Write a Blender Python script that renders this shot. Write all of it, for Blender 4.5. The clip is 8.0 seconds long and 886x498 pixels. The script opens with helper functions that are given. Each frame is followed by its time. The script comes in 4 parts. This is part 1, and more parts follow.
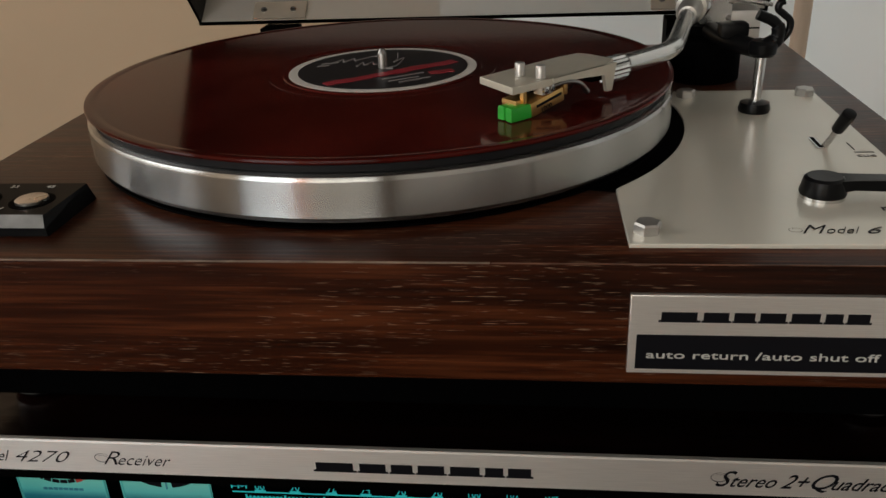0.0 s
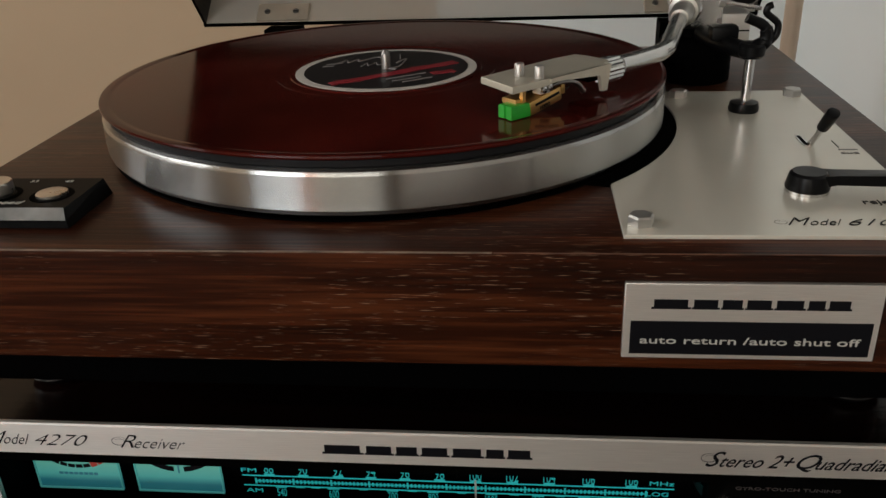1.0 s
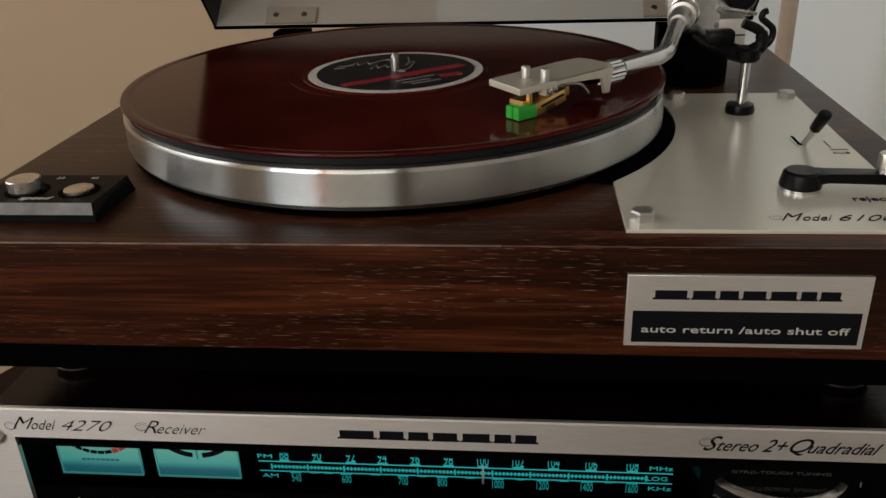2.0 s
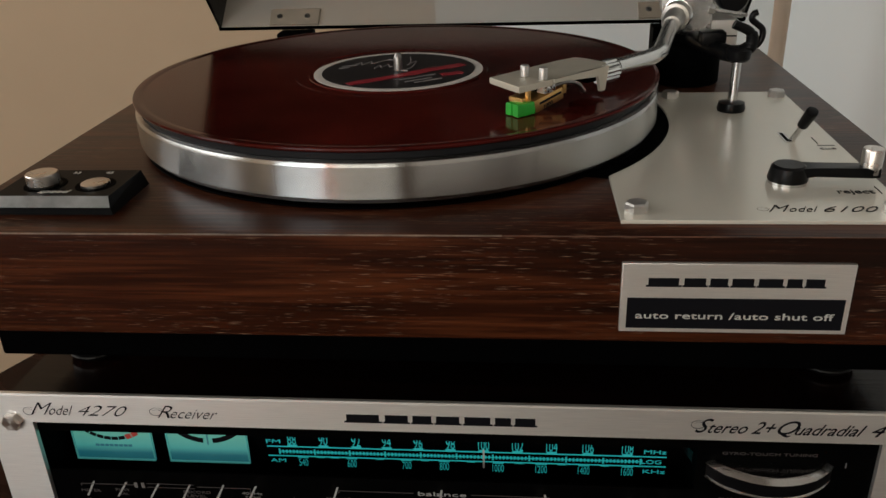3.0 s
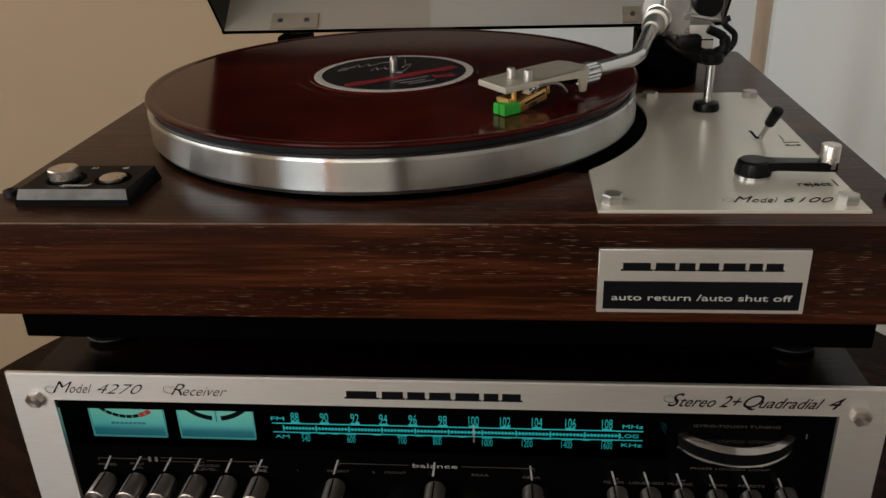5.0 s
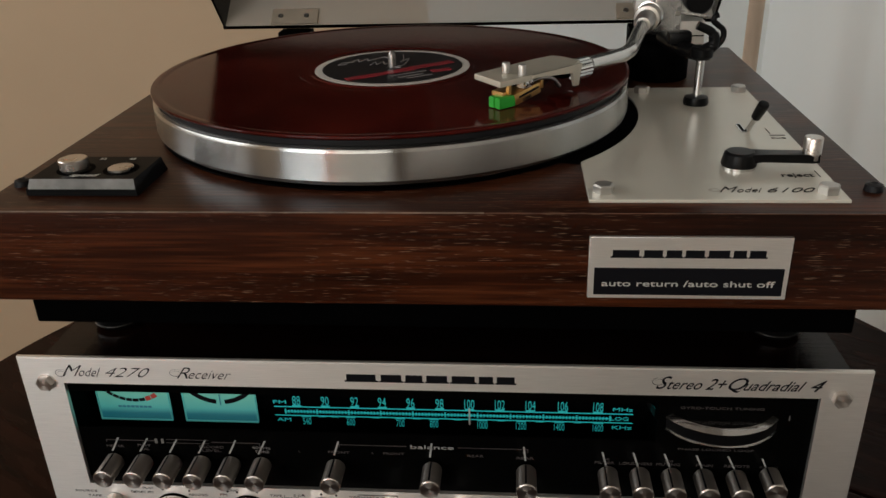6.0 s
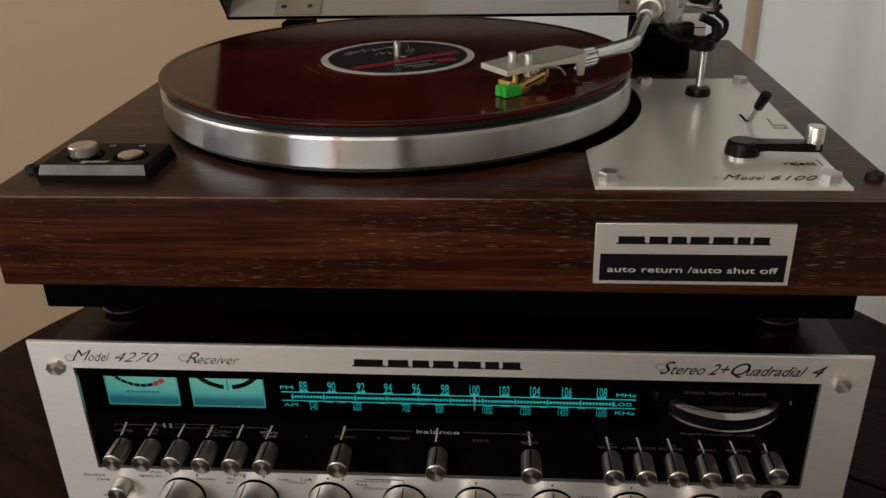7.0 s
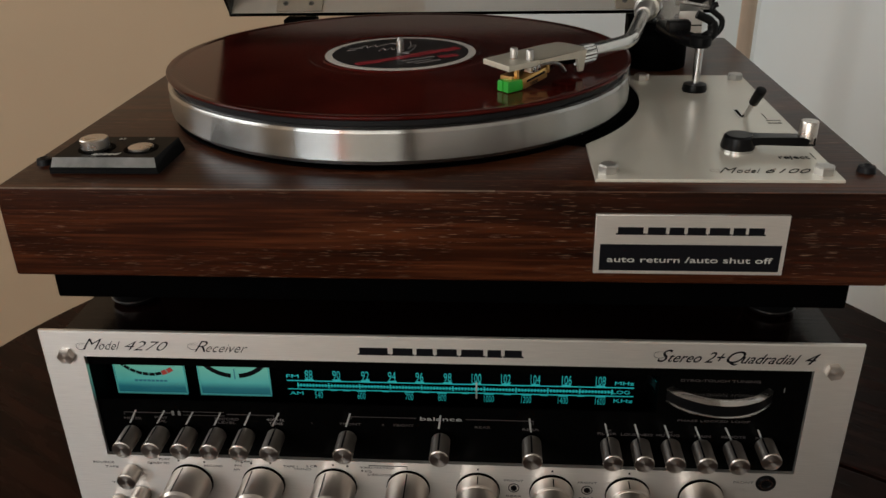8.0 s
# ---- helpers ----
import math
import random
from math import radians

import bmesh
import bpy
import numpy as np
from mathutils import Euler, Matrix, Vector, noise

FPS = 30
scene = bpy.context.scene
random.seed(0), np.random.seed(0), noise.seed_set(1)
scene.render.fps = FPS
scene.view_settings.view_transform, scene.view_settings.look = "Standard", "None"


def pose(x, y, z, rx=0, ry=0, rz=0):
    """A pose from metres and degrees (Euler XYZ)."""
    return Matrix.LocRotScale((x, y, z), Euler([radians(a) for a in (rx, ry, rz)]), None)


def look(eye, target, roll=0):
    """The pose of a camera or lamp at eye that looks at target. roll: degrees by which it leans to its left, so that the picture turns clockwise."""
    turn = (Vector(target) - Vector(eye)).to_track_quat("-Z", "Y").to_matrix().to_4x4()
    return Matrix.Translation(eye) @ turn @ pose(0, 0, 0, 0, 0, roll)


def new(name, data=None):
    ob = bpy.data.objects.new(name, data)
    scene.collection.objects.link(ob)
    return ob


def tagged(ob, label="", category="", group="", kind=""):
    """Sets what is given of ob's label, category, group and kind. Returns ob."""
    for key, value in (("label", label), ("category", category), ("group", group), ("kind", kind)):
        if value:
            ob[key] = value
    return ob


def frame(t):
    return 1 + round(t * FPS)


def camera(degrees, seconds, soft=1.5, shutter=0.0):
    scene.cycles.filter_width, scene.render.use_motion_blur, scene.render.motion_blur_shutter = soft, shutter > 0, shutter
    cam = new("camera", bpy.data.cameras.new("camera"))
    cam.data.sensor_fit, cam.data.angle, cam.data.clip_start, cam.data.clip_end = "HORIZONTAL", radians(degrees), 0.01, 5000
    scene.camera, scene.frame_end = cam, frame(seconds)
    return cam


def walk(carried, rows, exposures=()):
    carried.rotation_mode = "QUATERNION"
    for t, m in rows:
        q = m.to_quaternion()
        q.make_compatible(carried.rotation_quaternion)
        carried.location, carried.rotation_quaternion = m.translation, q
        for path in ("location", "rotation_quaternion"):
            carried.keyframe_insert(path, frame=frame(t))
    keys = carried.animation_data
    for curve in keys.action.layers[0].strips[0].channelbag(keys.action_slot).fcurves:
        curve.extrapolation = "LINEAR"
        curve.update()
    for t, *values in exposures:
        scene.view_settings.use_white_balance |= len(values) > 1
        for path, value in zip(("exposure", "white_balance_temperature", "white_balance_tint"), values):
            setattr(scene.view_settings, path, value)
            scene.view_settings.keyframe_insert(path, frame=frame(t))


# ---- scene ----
cam = camera(56.13, 8.0)
PATH = [
    (0.0, (0.0446, -0.2615, 0.4305), (-0.0086, 0.1880, 0.2180), -2.572),
    (0.5, (0.0464, -0.2723, 0.4336), (-0.0053, 0.1774, 0.2211), -2.512),
    (1.0, (0.0426, -0.2780, 0.4337), (-0.0072, 0.1722, 0.2220), -2.348),
    (1.5, (0.0395, -0.2868, 0.4362), (-0.0090, 0.1637, 0.2249), -2.198),
    (3.0, (0.0370, -0.3116, 0.4401), (-0.0087, 0.1400, 0.2304), -2.056),
    (3.5, (0.0387, -0.3213, 0.4420), (-0.0066, 0.1306, 0.2327), -2.046),
    (4.0, (0.0399, -0.3274, 0.4425), (-0.0047, 0.1243, 0.2329), -2.061),
    (4.5, (0.0405, -0.3337, 0.4451), (-0.0033, 0.1184, 0.2359), -2.039),
    (6.0, (0.0430, -0.3576, 0.4508), (0.0016, 0.0934, 0.2390), -1.842),
    (6.5, (0.0396, -0.3605, 0.4487), (-0.0007, 0.0899, 0.2354), -1.682),
    (7.0, (0.0370, -0.3647, 0.4489), (-0.0011, 0.0855, 0.2346), -1.493),
    (7.5, (0.0338, -0.3700, 0.4492), (-0.0027, 0.0797, 0.2338), -1.359),
    (8.0, (0.0329, -0.3765, 0.4501), (-0.0017, 0.0735, 0.2349), -1.247),
]
walk(cam, [(t, look(eye, target, roll)) for t, eye, target, roll in PATH])

# world and light ------------------------------------------------------------
EXPOSURE = -0.63
scene.view_settings.exposure = EXPOSURE
world = bpy.data.worlds.new("world")
scene.world = world
world.use_nodes = True
wn = world.node_tree.nodes
sky = wn.new("ShaderNodeTexSky")
sky.sky_type = "NISHITA"
sky.sun_disc = False
sky.sun_elevation, sky.sun_rotation = radians(28), radians(200)
wn["Background"].inputs["Strength"].default_value = 0.08
world.node_tree.links.new(sky.outputs[0], wn["Background"].inputs["Color"])

ROOM_X0, ROOM_X1, ROOM_Y0, ROOM_Y1 = -2.4, 0.455, -2.4, 1.06
FLOOR_Z, CEIL_Z = -0.55, 2.05
WIN_X0, WIN_X1, WIN_Z0, WIN_Z1, POST_X = -2.30, 0.22, 0.15, 1.45, -1.0       # wide window in the south wall, parted at an added orange strip

SIDE_Y0, SIDE_Y1, SIDE_Z0, SIDE_Z1 = -1.10, 0.95, 0.75, 1.95                     # broad opening in the west wall, added for a fill lamp


def window_lamp(eye, target, wide, high, watts, tint):
    lamp = bpy.data.lights.new("window_or_fill_light", "AREA")
    lamp.shape, lamp.size, lamp.size_y, lamp.energy, lamp.color = "RECTANGLE", wide, high, watts, tint
    new("window_or_fill_light", lamp).matrix_world = look(eye, target)


MID_Z, SIDE_MID = (WIN_Z0 + WIN_Z1) / 2, ((SIDE_Y0 + SIDE_Y1) / 2, (SIDE_Z0 + SIDE_Z1) / 2)
for wx0, wx1, watts, tint in ((WIN_X0, POST_X, 40.0, (0.95, 0.98, 0.99)), (POST_X, WIN_X1, 14.0, (1.0, 0.93, 0.82))):
    window_lamp(((wx0 + wx1) / 2, ROOM_Y0 + 0.02, MID_Z), ((wx0 + wx1) / 2, 0.4, MID_Z), wx1 - wx0, WIN_Z1 - WIN_Z0, watts, tint)
# fill lamp added in the west to brighten the east wall
window_lamp((ROOM_X0 + 0.02, *SIDE_MID), (0.4, *SIDE_MID), SIDE_Y1 - SIDE_Y0, SIDE_Z1 - SIDE_Z0, 41.0, (1.0, 0.975, 0.925))

# materials -------------------------------------------------------------------


def material(name, color, rough=0.5, metal=0.0, coat=0.0, spec=0.5, var=0.0, scale=40.0, bump=0.0, bump_scale=300.0, stretch=(1, 1, 1), rough_var=0.0, glow=None, power=0.0):
    """A principled surface with colour variation, roughness variation and fine relief, all in object metres."""
    m = bpy.data.materials.new(name)
    m.use_nodes = True
    nt = m.node_tree
    n, l = nt.nodes, nt.links
    b = n["Principled BSDF"]
    b.inputs["Base Color"].default_value = (*color, 1)
    b.inputs["Roughness"].default_value = rough
    b.inputs["Metallic"].default_value = metal
    b.inputs["Coat Weight"].default_value = coat
    b.inputs["Specular IOR Level"].default_value = spec
    if glow:
        b.inputs["Emission Color"].default_value = (*glow, 1)
        b.inputs["Emission Strength"].default_value = power
    co = n.new("ShaderNodeTexCoord")
    mp = n.new("ShaderNodeMapping")
    mp.inputs["Scale"].default_value = stretch
    l.new(co.outputs["Object"], mp.inputs["Vector"])
    if var or rough_var:
        tx = n.new("ShaderNodeTexNoise")
        tx.inputs["Scale"].default_value, tx.inputs["Detail"].default_value = scale, 6
        l.new(mp.outputs[0], tx.inputs["Vector"])
        if var:
            ramp = n.new("ShaderNodeValToRGB")
            ramp.color_ramp.elements[0].position, ramp.color_ramp.elements[1].position = 0.3, 0.72
            ramp.color_ramp.elements[0].color = (*[max(0, c * (1 - var)) for c in color], 1)
            ramp.color_ramp.elements[1].color = (*[min(1, c * (1 + var)) for c in color], 1)
            l.new(tx.outputs["Fac"], ramp.inputs["Fac"])
            l.new(ramp.outputs[0], b.inputs["Base Color"])
        if rough_var:
            mr = n.new("ShaderNodeMapRange")
            mr.inputs["To Min"].default_value, mr.inputs["To Max"].default_value = max(0.02, rough - rough_var), rough + rough_var
            l.new(tx.outputs["Fac"], mr.inputs["Value"])
            l.new(mr.outputs[0], b.inputs["Roughness"])
    if bump:
        t2 = n.new("ShaderNodeTexNoise")
        t2.inputs["Scale"].default_value, t2.inputs["Detail"].default_value = bump_scale, 4
        l.new(mp.outputs[0], t2.inputs["Vector"])
        bp = n.new("ShaderNodeBump")
        bp.inputs["Strength"].default_value, bp.inputs["Distance"].default_value = bump, 0.001
        l.new(t2.outputs["Fac"], bp.inputs["Height"])
        l.new(bp.outputs[0], b.inputs["Normal"])
    return m


def veneer(name, dark, mid, light, rough, pores, grain=(1.6, 22, 22), spec=0.35):
    """Walnut veneer with its grain along x: broad bands, fine streaks and short pale pores."""
    m = bpy.data.materials.new(name)
    m.use_nodes = True
    n, l = m.node_tree.nodes, m.node_tree.links
    b = n["Principled BSDF"]
    co = n.new("ShaderNodeTexCoord")

    def tex(sc, scale, detail, distort):
        mp = n.new("ShaderNodeMapping")
        mp.inputs["Scale"].default_value = sc
        l.new(co.outputs["Object"], mp.inputs["Vector"])
        t = n.new("ShaderNodeTexNoise")
        t.inputs["Scale"].default_value, t.inputs["Detail"].default_value, t.inputs["Distortion"].default_value = scale, detail, distort
        l.new(mp.outputs[0], t.inputs["Vector"])
        return t.outputs["Fac"]

    def math(op, a, c):
        k = n.new("ShaderNodeMath")
        k.operation = op
        for i, v in enumerate((a, c)):
            if isinstance(v, (int, float)):
                k.inputs[i].default_value = v
            else:
                l.new(v, k.inputs[i])
        return k.outputs[0]

    bands = tex((grain[0] * 1.3, grain[1] * 1.4, grain[2] * 1.4), 1.6, 3, 0.7)
    streak = tex((grain[0] * 5, grain[1] * 12, grain[2] * 12), 2.0, 5, 0.3)
    mixed = math("ADD", math("MULTIPLY", bands, 0.58), math("MULTIPLY", streak, 0.42))
    ramp = n.new("ShaderNodeValToRGB")
    e = ramp.color_ramp.elements
    e[0].position, e[1].position = 0.36, 0.66
    e[0].color, e[1].color = (*dark, 1), (*light, 1)
    k = e.new(0.51)
    k.color = (*mid, 1)
    l.new(mixed, ramp.inputs["Fac"])
    fleck = tex((85, 1900, 1900), 1.0, 2, 0.0)
    patch = tex((9, 30, 30), 1.0, 2, 0.0)
    lo = n.new("ShaderNodeMapRange")
    lo.inputs["From Min"].default_value, lo.inputs["From Max"].default_value = 0.62, 0.69
    l.new(fleck, lo.inputs["Value"])
    hi = n.new("ShaderNodeMapRange")
    hi.inputs["From Min"].default_value, hi.inputs["From Max"].default_value = 0.42, 0.6
    l.new(patch, hi.inputs["Value"])
    f = math("MULTIPLY", math("MULTIPLY", lo.outputs[0], hi.outputs[0]), pores)
    mix = n.new("ShaderNodeMix")
    mix.data_type = "RGBA"
    l.new(f, mix.inputs["Factor"])
    l.new(ramp.outputs[0], mix.inputs["A"])
    mix.inputs["B"].default_value = (0.3, 0.19, 0.125, 1)
    l.new(mix.outputs["Result"], b.inputs["Base Color"])
    b.inputs["Roughness"].default_value = rough
    b.inputs["Specular IOR Level"].default_value = spec
    bp = n.new("ShaderNodeBump")
    bp.inputs["Strength"].default_value, bp.inputs["Distance"].default_value = 0.25, 0.0004
    l.new(streak, bp.inputs["Height"])
    l.new(bp.outputs[0], b.inputs["Normal"])
    return m


def clear(name, tint, gloss_rough, amount):
    """Clear or smoked sheet plastic and glass."""
    m = bpy.data.materials.new(name)
    m.use_nodes = True
    n, l = m.node_tree.nodes, m.node_tree.links
    out = n["Material Output"]
    n.remove(n["Principled BSDF"])
    t = n.new("ShaderNodeBsdfTransparent")
    t.inputs["Color"].default_value = (*tint, 1)
    g = n.new("ShaderNodeBsdfGlossy")
    g.inputs["Roughness"].default_value = gloss_rough
    fr = n.new("ShaderNodeFresnel")
    fr.inputs["IOR"].default_value = 1.3 + amount
    mx = n.new("ShaderNodeMixShader")
    l.new(fr.outputs[0], mx.inputs[0])
    l.new(t.outputs[0], mx.inputs[1])
    l.new(g.outputs[0], mx.inputs[2])
    l.new(mx.outputs[0], out.inputs["Surface"])
    return m


WALNUT = veneer("walnut_veneer", (0.0115, 0.0034, 0.0016), (0.034, 0.0088, 0.0035), (0.098, 0.0275, 0.0096), 0.3, 0.7, spec=0.13)
CASE_WOOD = veneer("dark_case_veneer", (0.002, 0.001, 0.0008), (0.006, 0.002, 0.0015), (0.012, 0.004, 0.003), 0.22, 0.0, spec=0.17)
BLACK = material("black_plastic", (0.004, 0.004, 0.0045), 0.3, spec=0.14, var=0.3, scale=60, bump=0.05)
DULL_BLACK = material("dull_black_enamel", (0.004, 0.004, 0.0042), 0.4, spec=0.04, var=0.3, scale=80)
STEEL = material("grey_steel_strip", (0.5, 0.51, 0.5), 0.45, 0.55, var=0.25, scale=90)
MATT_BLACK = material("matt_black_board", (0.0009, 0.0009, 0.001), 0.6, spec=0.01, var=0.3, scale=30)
RUBBER = material("black_rubber", (0.005, 0.005, 0.0065), 0.5, spec=0.25, var=0.3, scale=80)
BRUSHED = material("brushed_aluminium", (0.84, 0.81, 0.77), 0.4, 0.86, var=0.07, scale=60, stretch=(1.2, 60, 60), bump=0.03, bump_scale=400, rough_var=0.05)
grain = BRUSHED.node_tree.nodes.new("ShaderNodeCombineXYZ")  # brushed along x, so that gloss spreads upwards
grain.inputs["Z"].default_value = 1.0
BRUSHED.node_tree.links.new(grain.outputs[0], BRUSHED.node_tree.nodes["Principled BSDF"].inputs["Tangent"])
BRUSHED.node_tree.nodes["Principled BSDF"].inputs["Anisotropic"].default_value = 0.7
RIM = material("turned_aluminium", (0.53, 0.535, 0.53), 0.25, 1.0, var=0.2, scale=30, stretch=(1, 1, 0.05))
rim_t = RIM.node_tree.nodes.new("ShaderNodeTangent")      # turning marks run round the rim
rim_t.direction_type, rim_t.axis = "RADIAL", "Z"
RIM.node_tree.links.new(rim_t.outputs[0], RIM.node_tree.nodes["Principled BSDF"].inputs["Tangent"])
RIM.node_tree.nodes["Principled BSDF"].inputs["Anisotropic"].default_value = 0.97
RIM.node_tree.nodes["Principled BSDF"].inputs["Anisotropic Rotation"].default_value = 0.25
KNOB = material("spun_aluminium", (0.66, 0.62, 0.58), 0.28, 1.0, var=0.08, scale=120, rough_var=0.05)
SPUN = material("lathe_spun_aluminium", (0.62, 0.57, 0.53), 0.32, 1.0, var=0.05, scale=120)
spun_t = SPUN.node_tree.nodes.new("ShaderNodeTangent")
spun_t.direction_type, spun_t.axis = "RADIAL", "Z"
SPUN.node_tree.links.new(spun_t.outputs[0], SPUN.node_tree.nodes["Principled BSDF"].inputs["Tangent"])
SPUN.node_tree.nodes["Principled BSDF"].inputs["Anisotropic"].default_value = 0.8
SPUN.node_tree.nodes["Principled BSDF"].inputs["Anisotropic Rotation"].default_value = 0.25
DARK_STEEL = material("dark_steel", (0.28, 0.27, 0.26), 0.3, 1.0, var=0.1, scale=200)
CHROME = material("polished_chrome", (0.62, 0.62, 0.62), 0.16, 1.0, rough_var=0.03)
NUT = material("bright_nickel", (0.5, 0.485, 0.46), 0.36, 0.8, var=0.05, scale=200)
SATIN = material("satin_silver_paint", (0.66, 0.64, 0.6), 0.38, 0.55, var=0.03, scale=25, bump=0.02)
PLATE = material("champagne_deck_plate", (0.74, 0.71, 0.62), 0.24, 0.28, var=0.04, scale=12, rough_var=0.05)
ARM = material("polished_arm_aluminium", (0.74, 0.75, 0.74), 0.24, 0.92, var=0.06, scale=90, rough_var=0.05)
CHAMPAGNE = material("champagne_anodised_metal", (0.56, 0.52, 0.43), 0.42, 0.35, var=0.05, scale=120, bump=0.03)
HINGE = material("warm_satin_steel", (0.62, 0.53, 0.42), 0.4, 0.5, var=0.08, scale=60)
FLANGE = material("dull_grey_metal", (0.34, 0.335, 0.32), 0.5, 0.4, var=0.05, scale=60)
LINE = material("grey_line_paint", (0.36, 0.36, 0.35), 0.4)
# edge colours hold both wear and the highlight of the bevel
EDGE = material("worn_highlit_edge", (0.2, 0.14, 0.1), 0.5, var=0.8, scale=60)
EDGE_RED = material("red_highlit_edge", (0.1, 0.04, 0.02), 0.5, var=0.8, scale=60)
INK = material("black_print", (0.006, 0.006, 0.008), 0.5, spec=0.08)
WHITE_INK = material("white_print", (0.55, 0.54, 0.5), 0.5)
GREY_INK = material("faded_grey_print", (0.16, 0.15, 0.145), 0.5)
DIM_INK = material("dim_panel_print", (0.055, 0.046, 0.046), 0.5)
PANEL = material("black_glass_panel", (0.0015, 0.0015, 0.0015), 0.25, spec=0.02)
TEAL = material("teal_dial_print", (0.02, 0.3, 0.32), 0.5, glow=(0.02, 0.45, 0.44), power=0.66)
METER = material("lit_meter_face", (0.05, 0.13, 0.12), 0.5, var=0.12, scale=60, glow=(0.1, 0.47, 0.38), power=0.72)
mt = METER.node_tree                                      # the bulb sits behind the upper half of the face
m_co, m_xyz, m_ramp = mt.nodes.new("ShaderNodeTexCoord"), mt.nodes.new("ShaderNodeSeparateXYZ"), mt.nodes.new("ShaderNodeValToRGB")
mt.links.new(m_co.outputs["Generated"], m_xyz.inputs[0])
mt.links.new(m_xyz.outputs["Z"], m_ramp.inputs["Fac"])
for k, (at, tone) in enumerate(((0.0, (0.008, 0.12, 0.16)), (0.19, (0.014, 0.16, 0.2)), (0.36, (0.08, 0.44, 0.4)), (1.0, (0.2, 0.58, 0.4)))):
    e = m_ramp.color_ramp.elements[k] if k < 2 else m_ramp.color_ramp.elements.new(at)
    e.position, e.color = at, (*tone, 1)
mt.links.new(m_ramp.outputs[0], mt.nodes["Principled BSDF"].inputs["Emission Color"])
METER_LIP = material("glassy_meter_lip", (0.1, 0.4, 0.38), 0.2, glow=(0.1, 0.45, 0.42), power=0.4)
METER_LOW = material("lit_meter_foot", (0.04, 0.14, 0.2), 0.5, glow=(0.03, 0.2, 0.24), power=0.35)
METER_RED = material("red_meter_zone", (0.4, 0.05, 0.04), 0.5, glow=(0.3, 0.03, 0.02), power=0.25)
RECORD = material("dark_red_vinyl", (0.058, 0.0062, 0.0042), 0.12, spec=0.12, var=0.5, scale=14, rough_var=0.04)
LABEL_WHITE = material("white_label_paper", (0.62, 0.58, 0.53), 0.5, var=0.05, scale=60)
LABEL_BLACK = material("black_label_print", (0.014, 0.012, 0.013), 0.4)
LABEL_RED = material("red_label_print", (0.28, 0.02, 0.03), 0.4)
LABEL_GREY = material("grey_label_print", (0.22, 0.2, 0.2), 0.4)
GOLD = material("gold_metal", (0.72, 0.44, 0.16), 0.28, 0.9, var=0.08, scale=200)
GREEN = material("green_plastic", (0.02, 0.36, 0.03), 0.35, var=0.1, scale=200)
LID = clear("smoked_acrylic", (0.95, 0.95, 0.94), 0.04, 0.14)
HAZY = clear("hazy_acrylic", (0.97, 0.97, 0.96), 0.05, 0.14)
# half of the clear sheet is replaced by an even greyish diffuse veil
hz = HAZY.node_tree
dust = hz.nodes.new("ShaderNodeBsdfDiffuse")
dust.inputs["Color"].default_value = (0.62, 0.58, 0.52, 1)
veil = hz.nodes.new("ShaderNodeMixShader")
veil.inputs[0].default_value = 0.5
hz.links.new(hz.nodes["Mix Shader"].outputs[0], veil.inputs[1])
hz.links.new(dust.outputs[0], veil.inputs[2])
hz.links.new(veil.outputs[0], hz.nodes["Material Output"].inputs["Surface"])
SMOKE = clear("dark_smoked_acrylic", (0.16, 0.16, 0.155), 0.04, 0.1)
# on the north wall this tan carries warm light in its colour
WALL_WARM = material("warm_tan_wall", (0.47, 0.345, 0.225), 0.75, var=0.03, scale=3, bump=0.12, bump_scale=180)
WALL_FAR = material("taupe_wall_paint", (0.2, 0.155, 0.12), 0.75, var=0.03, scale=3, bump=0.12, bump_scale=180)
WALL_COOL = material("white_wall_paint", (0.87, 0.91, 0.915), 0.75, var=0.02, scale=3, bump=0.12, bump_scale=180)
WALL_SIDE_DARK = material("darkened_side_wall", (0.44, 0.42, 0.385), 0.75, var=0.03, scale=3, bump=0.12, bump_scale=180)
CEILING = material("ceiling_paint", (0.26, 0.23, 0.2), 0.8, var=0.02, scale=3, bump=0.1, bump_scale=150)
FLOOR = veneer("oak_floor", (0.05, 0.025, 0.012), (0.1, 0.05, 0.025), (0.16, 0.085, 0.04), 0.4, 0.0)
TABLE = material("dark_stained_wood", (0.015, 0.0045, 0.0024), 0.26, spec=0.06, var=0.7, scale=9, stretch=(1, 6, 6), bump=0.15, bump_scale=60, rough_var=0.12)
PEACH = material("pale_orange_tone", (0.54, 0.42, 0.32), 0.6, var=0.12, scale=14, stretch=(6, 6, 1))
# translucent orange for the added strip that the platter rim reflects
ORANGE_STRIP = material("orange_backlit_sheet", (0.8, 0.36, 0.06), 0.8, var=0.1, scale=200)
thin = ORANGE_STRIP.node_tree.nodes.new("ShaderNodeBsdfTranslucent")
thin.inputs["Color"].default_value = (1.0, 0.4, 0.03, 1)
sheet_mix = ORANGE_STRIP.node_tree.nodes.new("ShaderNodeMixShader")
sheet_mix.inputs[0].default_value = 0.8
ORANGE_STRIP.node_tree.links.new(ORANGE_STRIP.node_tree.nodes["Principled BSDF"].outputs[0], sheet_mix.inputs[1])
ORANGE_STRIP.node_tree.links.new(thin.outputs[0], sheet_mix.inputs[2])
ORANGE_STRIP.node_tree.links.new(sheet_mix.outputs[0], ORANGE_STRIP.node_tree.nodes["Material Output"].inputs["Surface"])
WINDOW_FRAME = material("white_window_paint", (0.75, 0.75, 0.73), 0.4, var=0.02, scale=20)
GLASS = clear("window_glass", (0.97, 0.98, 0.98), 0.0, 0.15)

# shape helpers ---------------------------------------------------------------


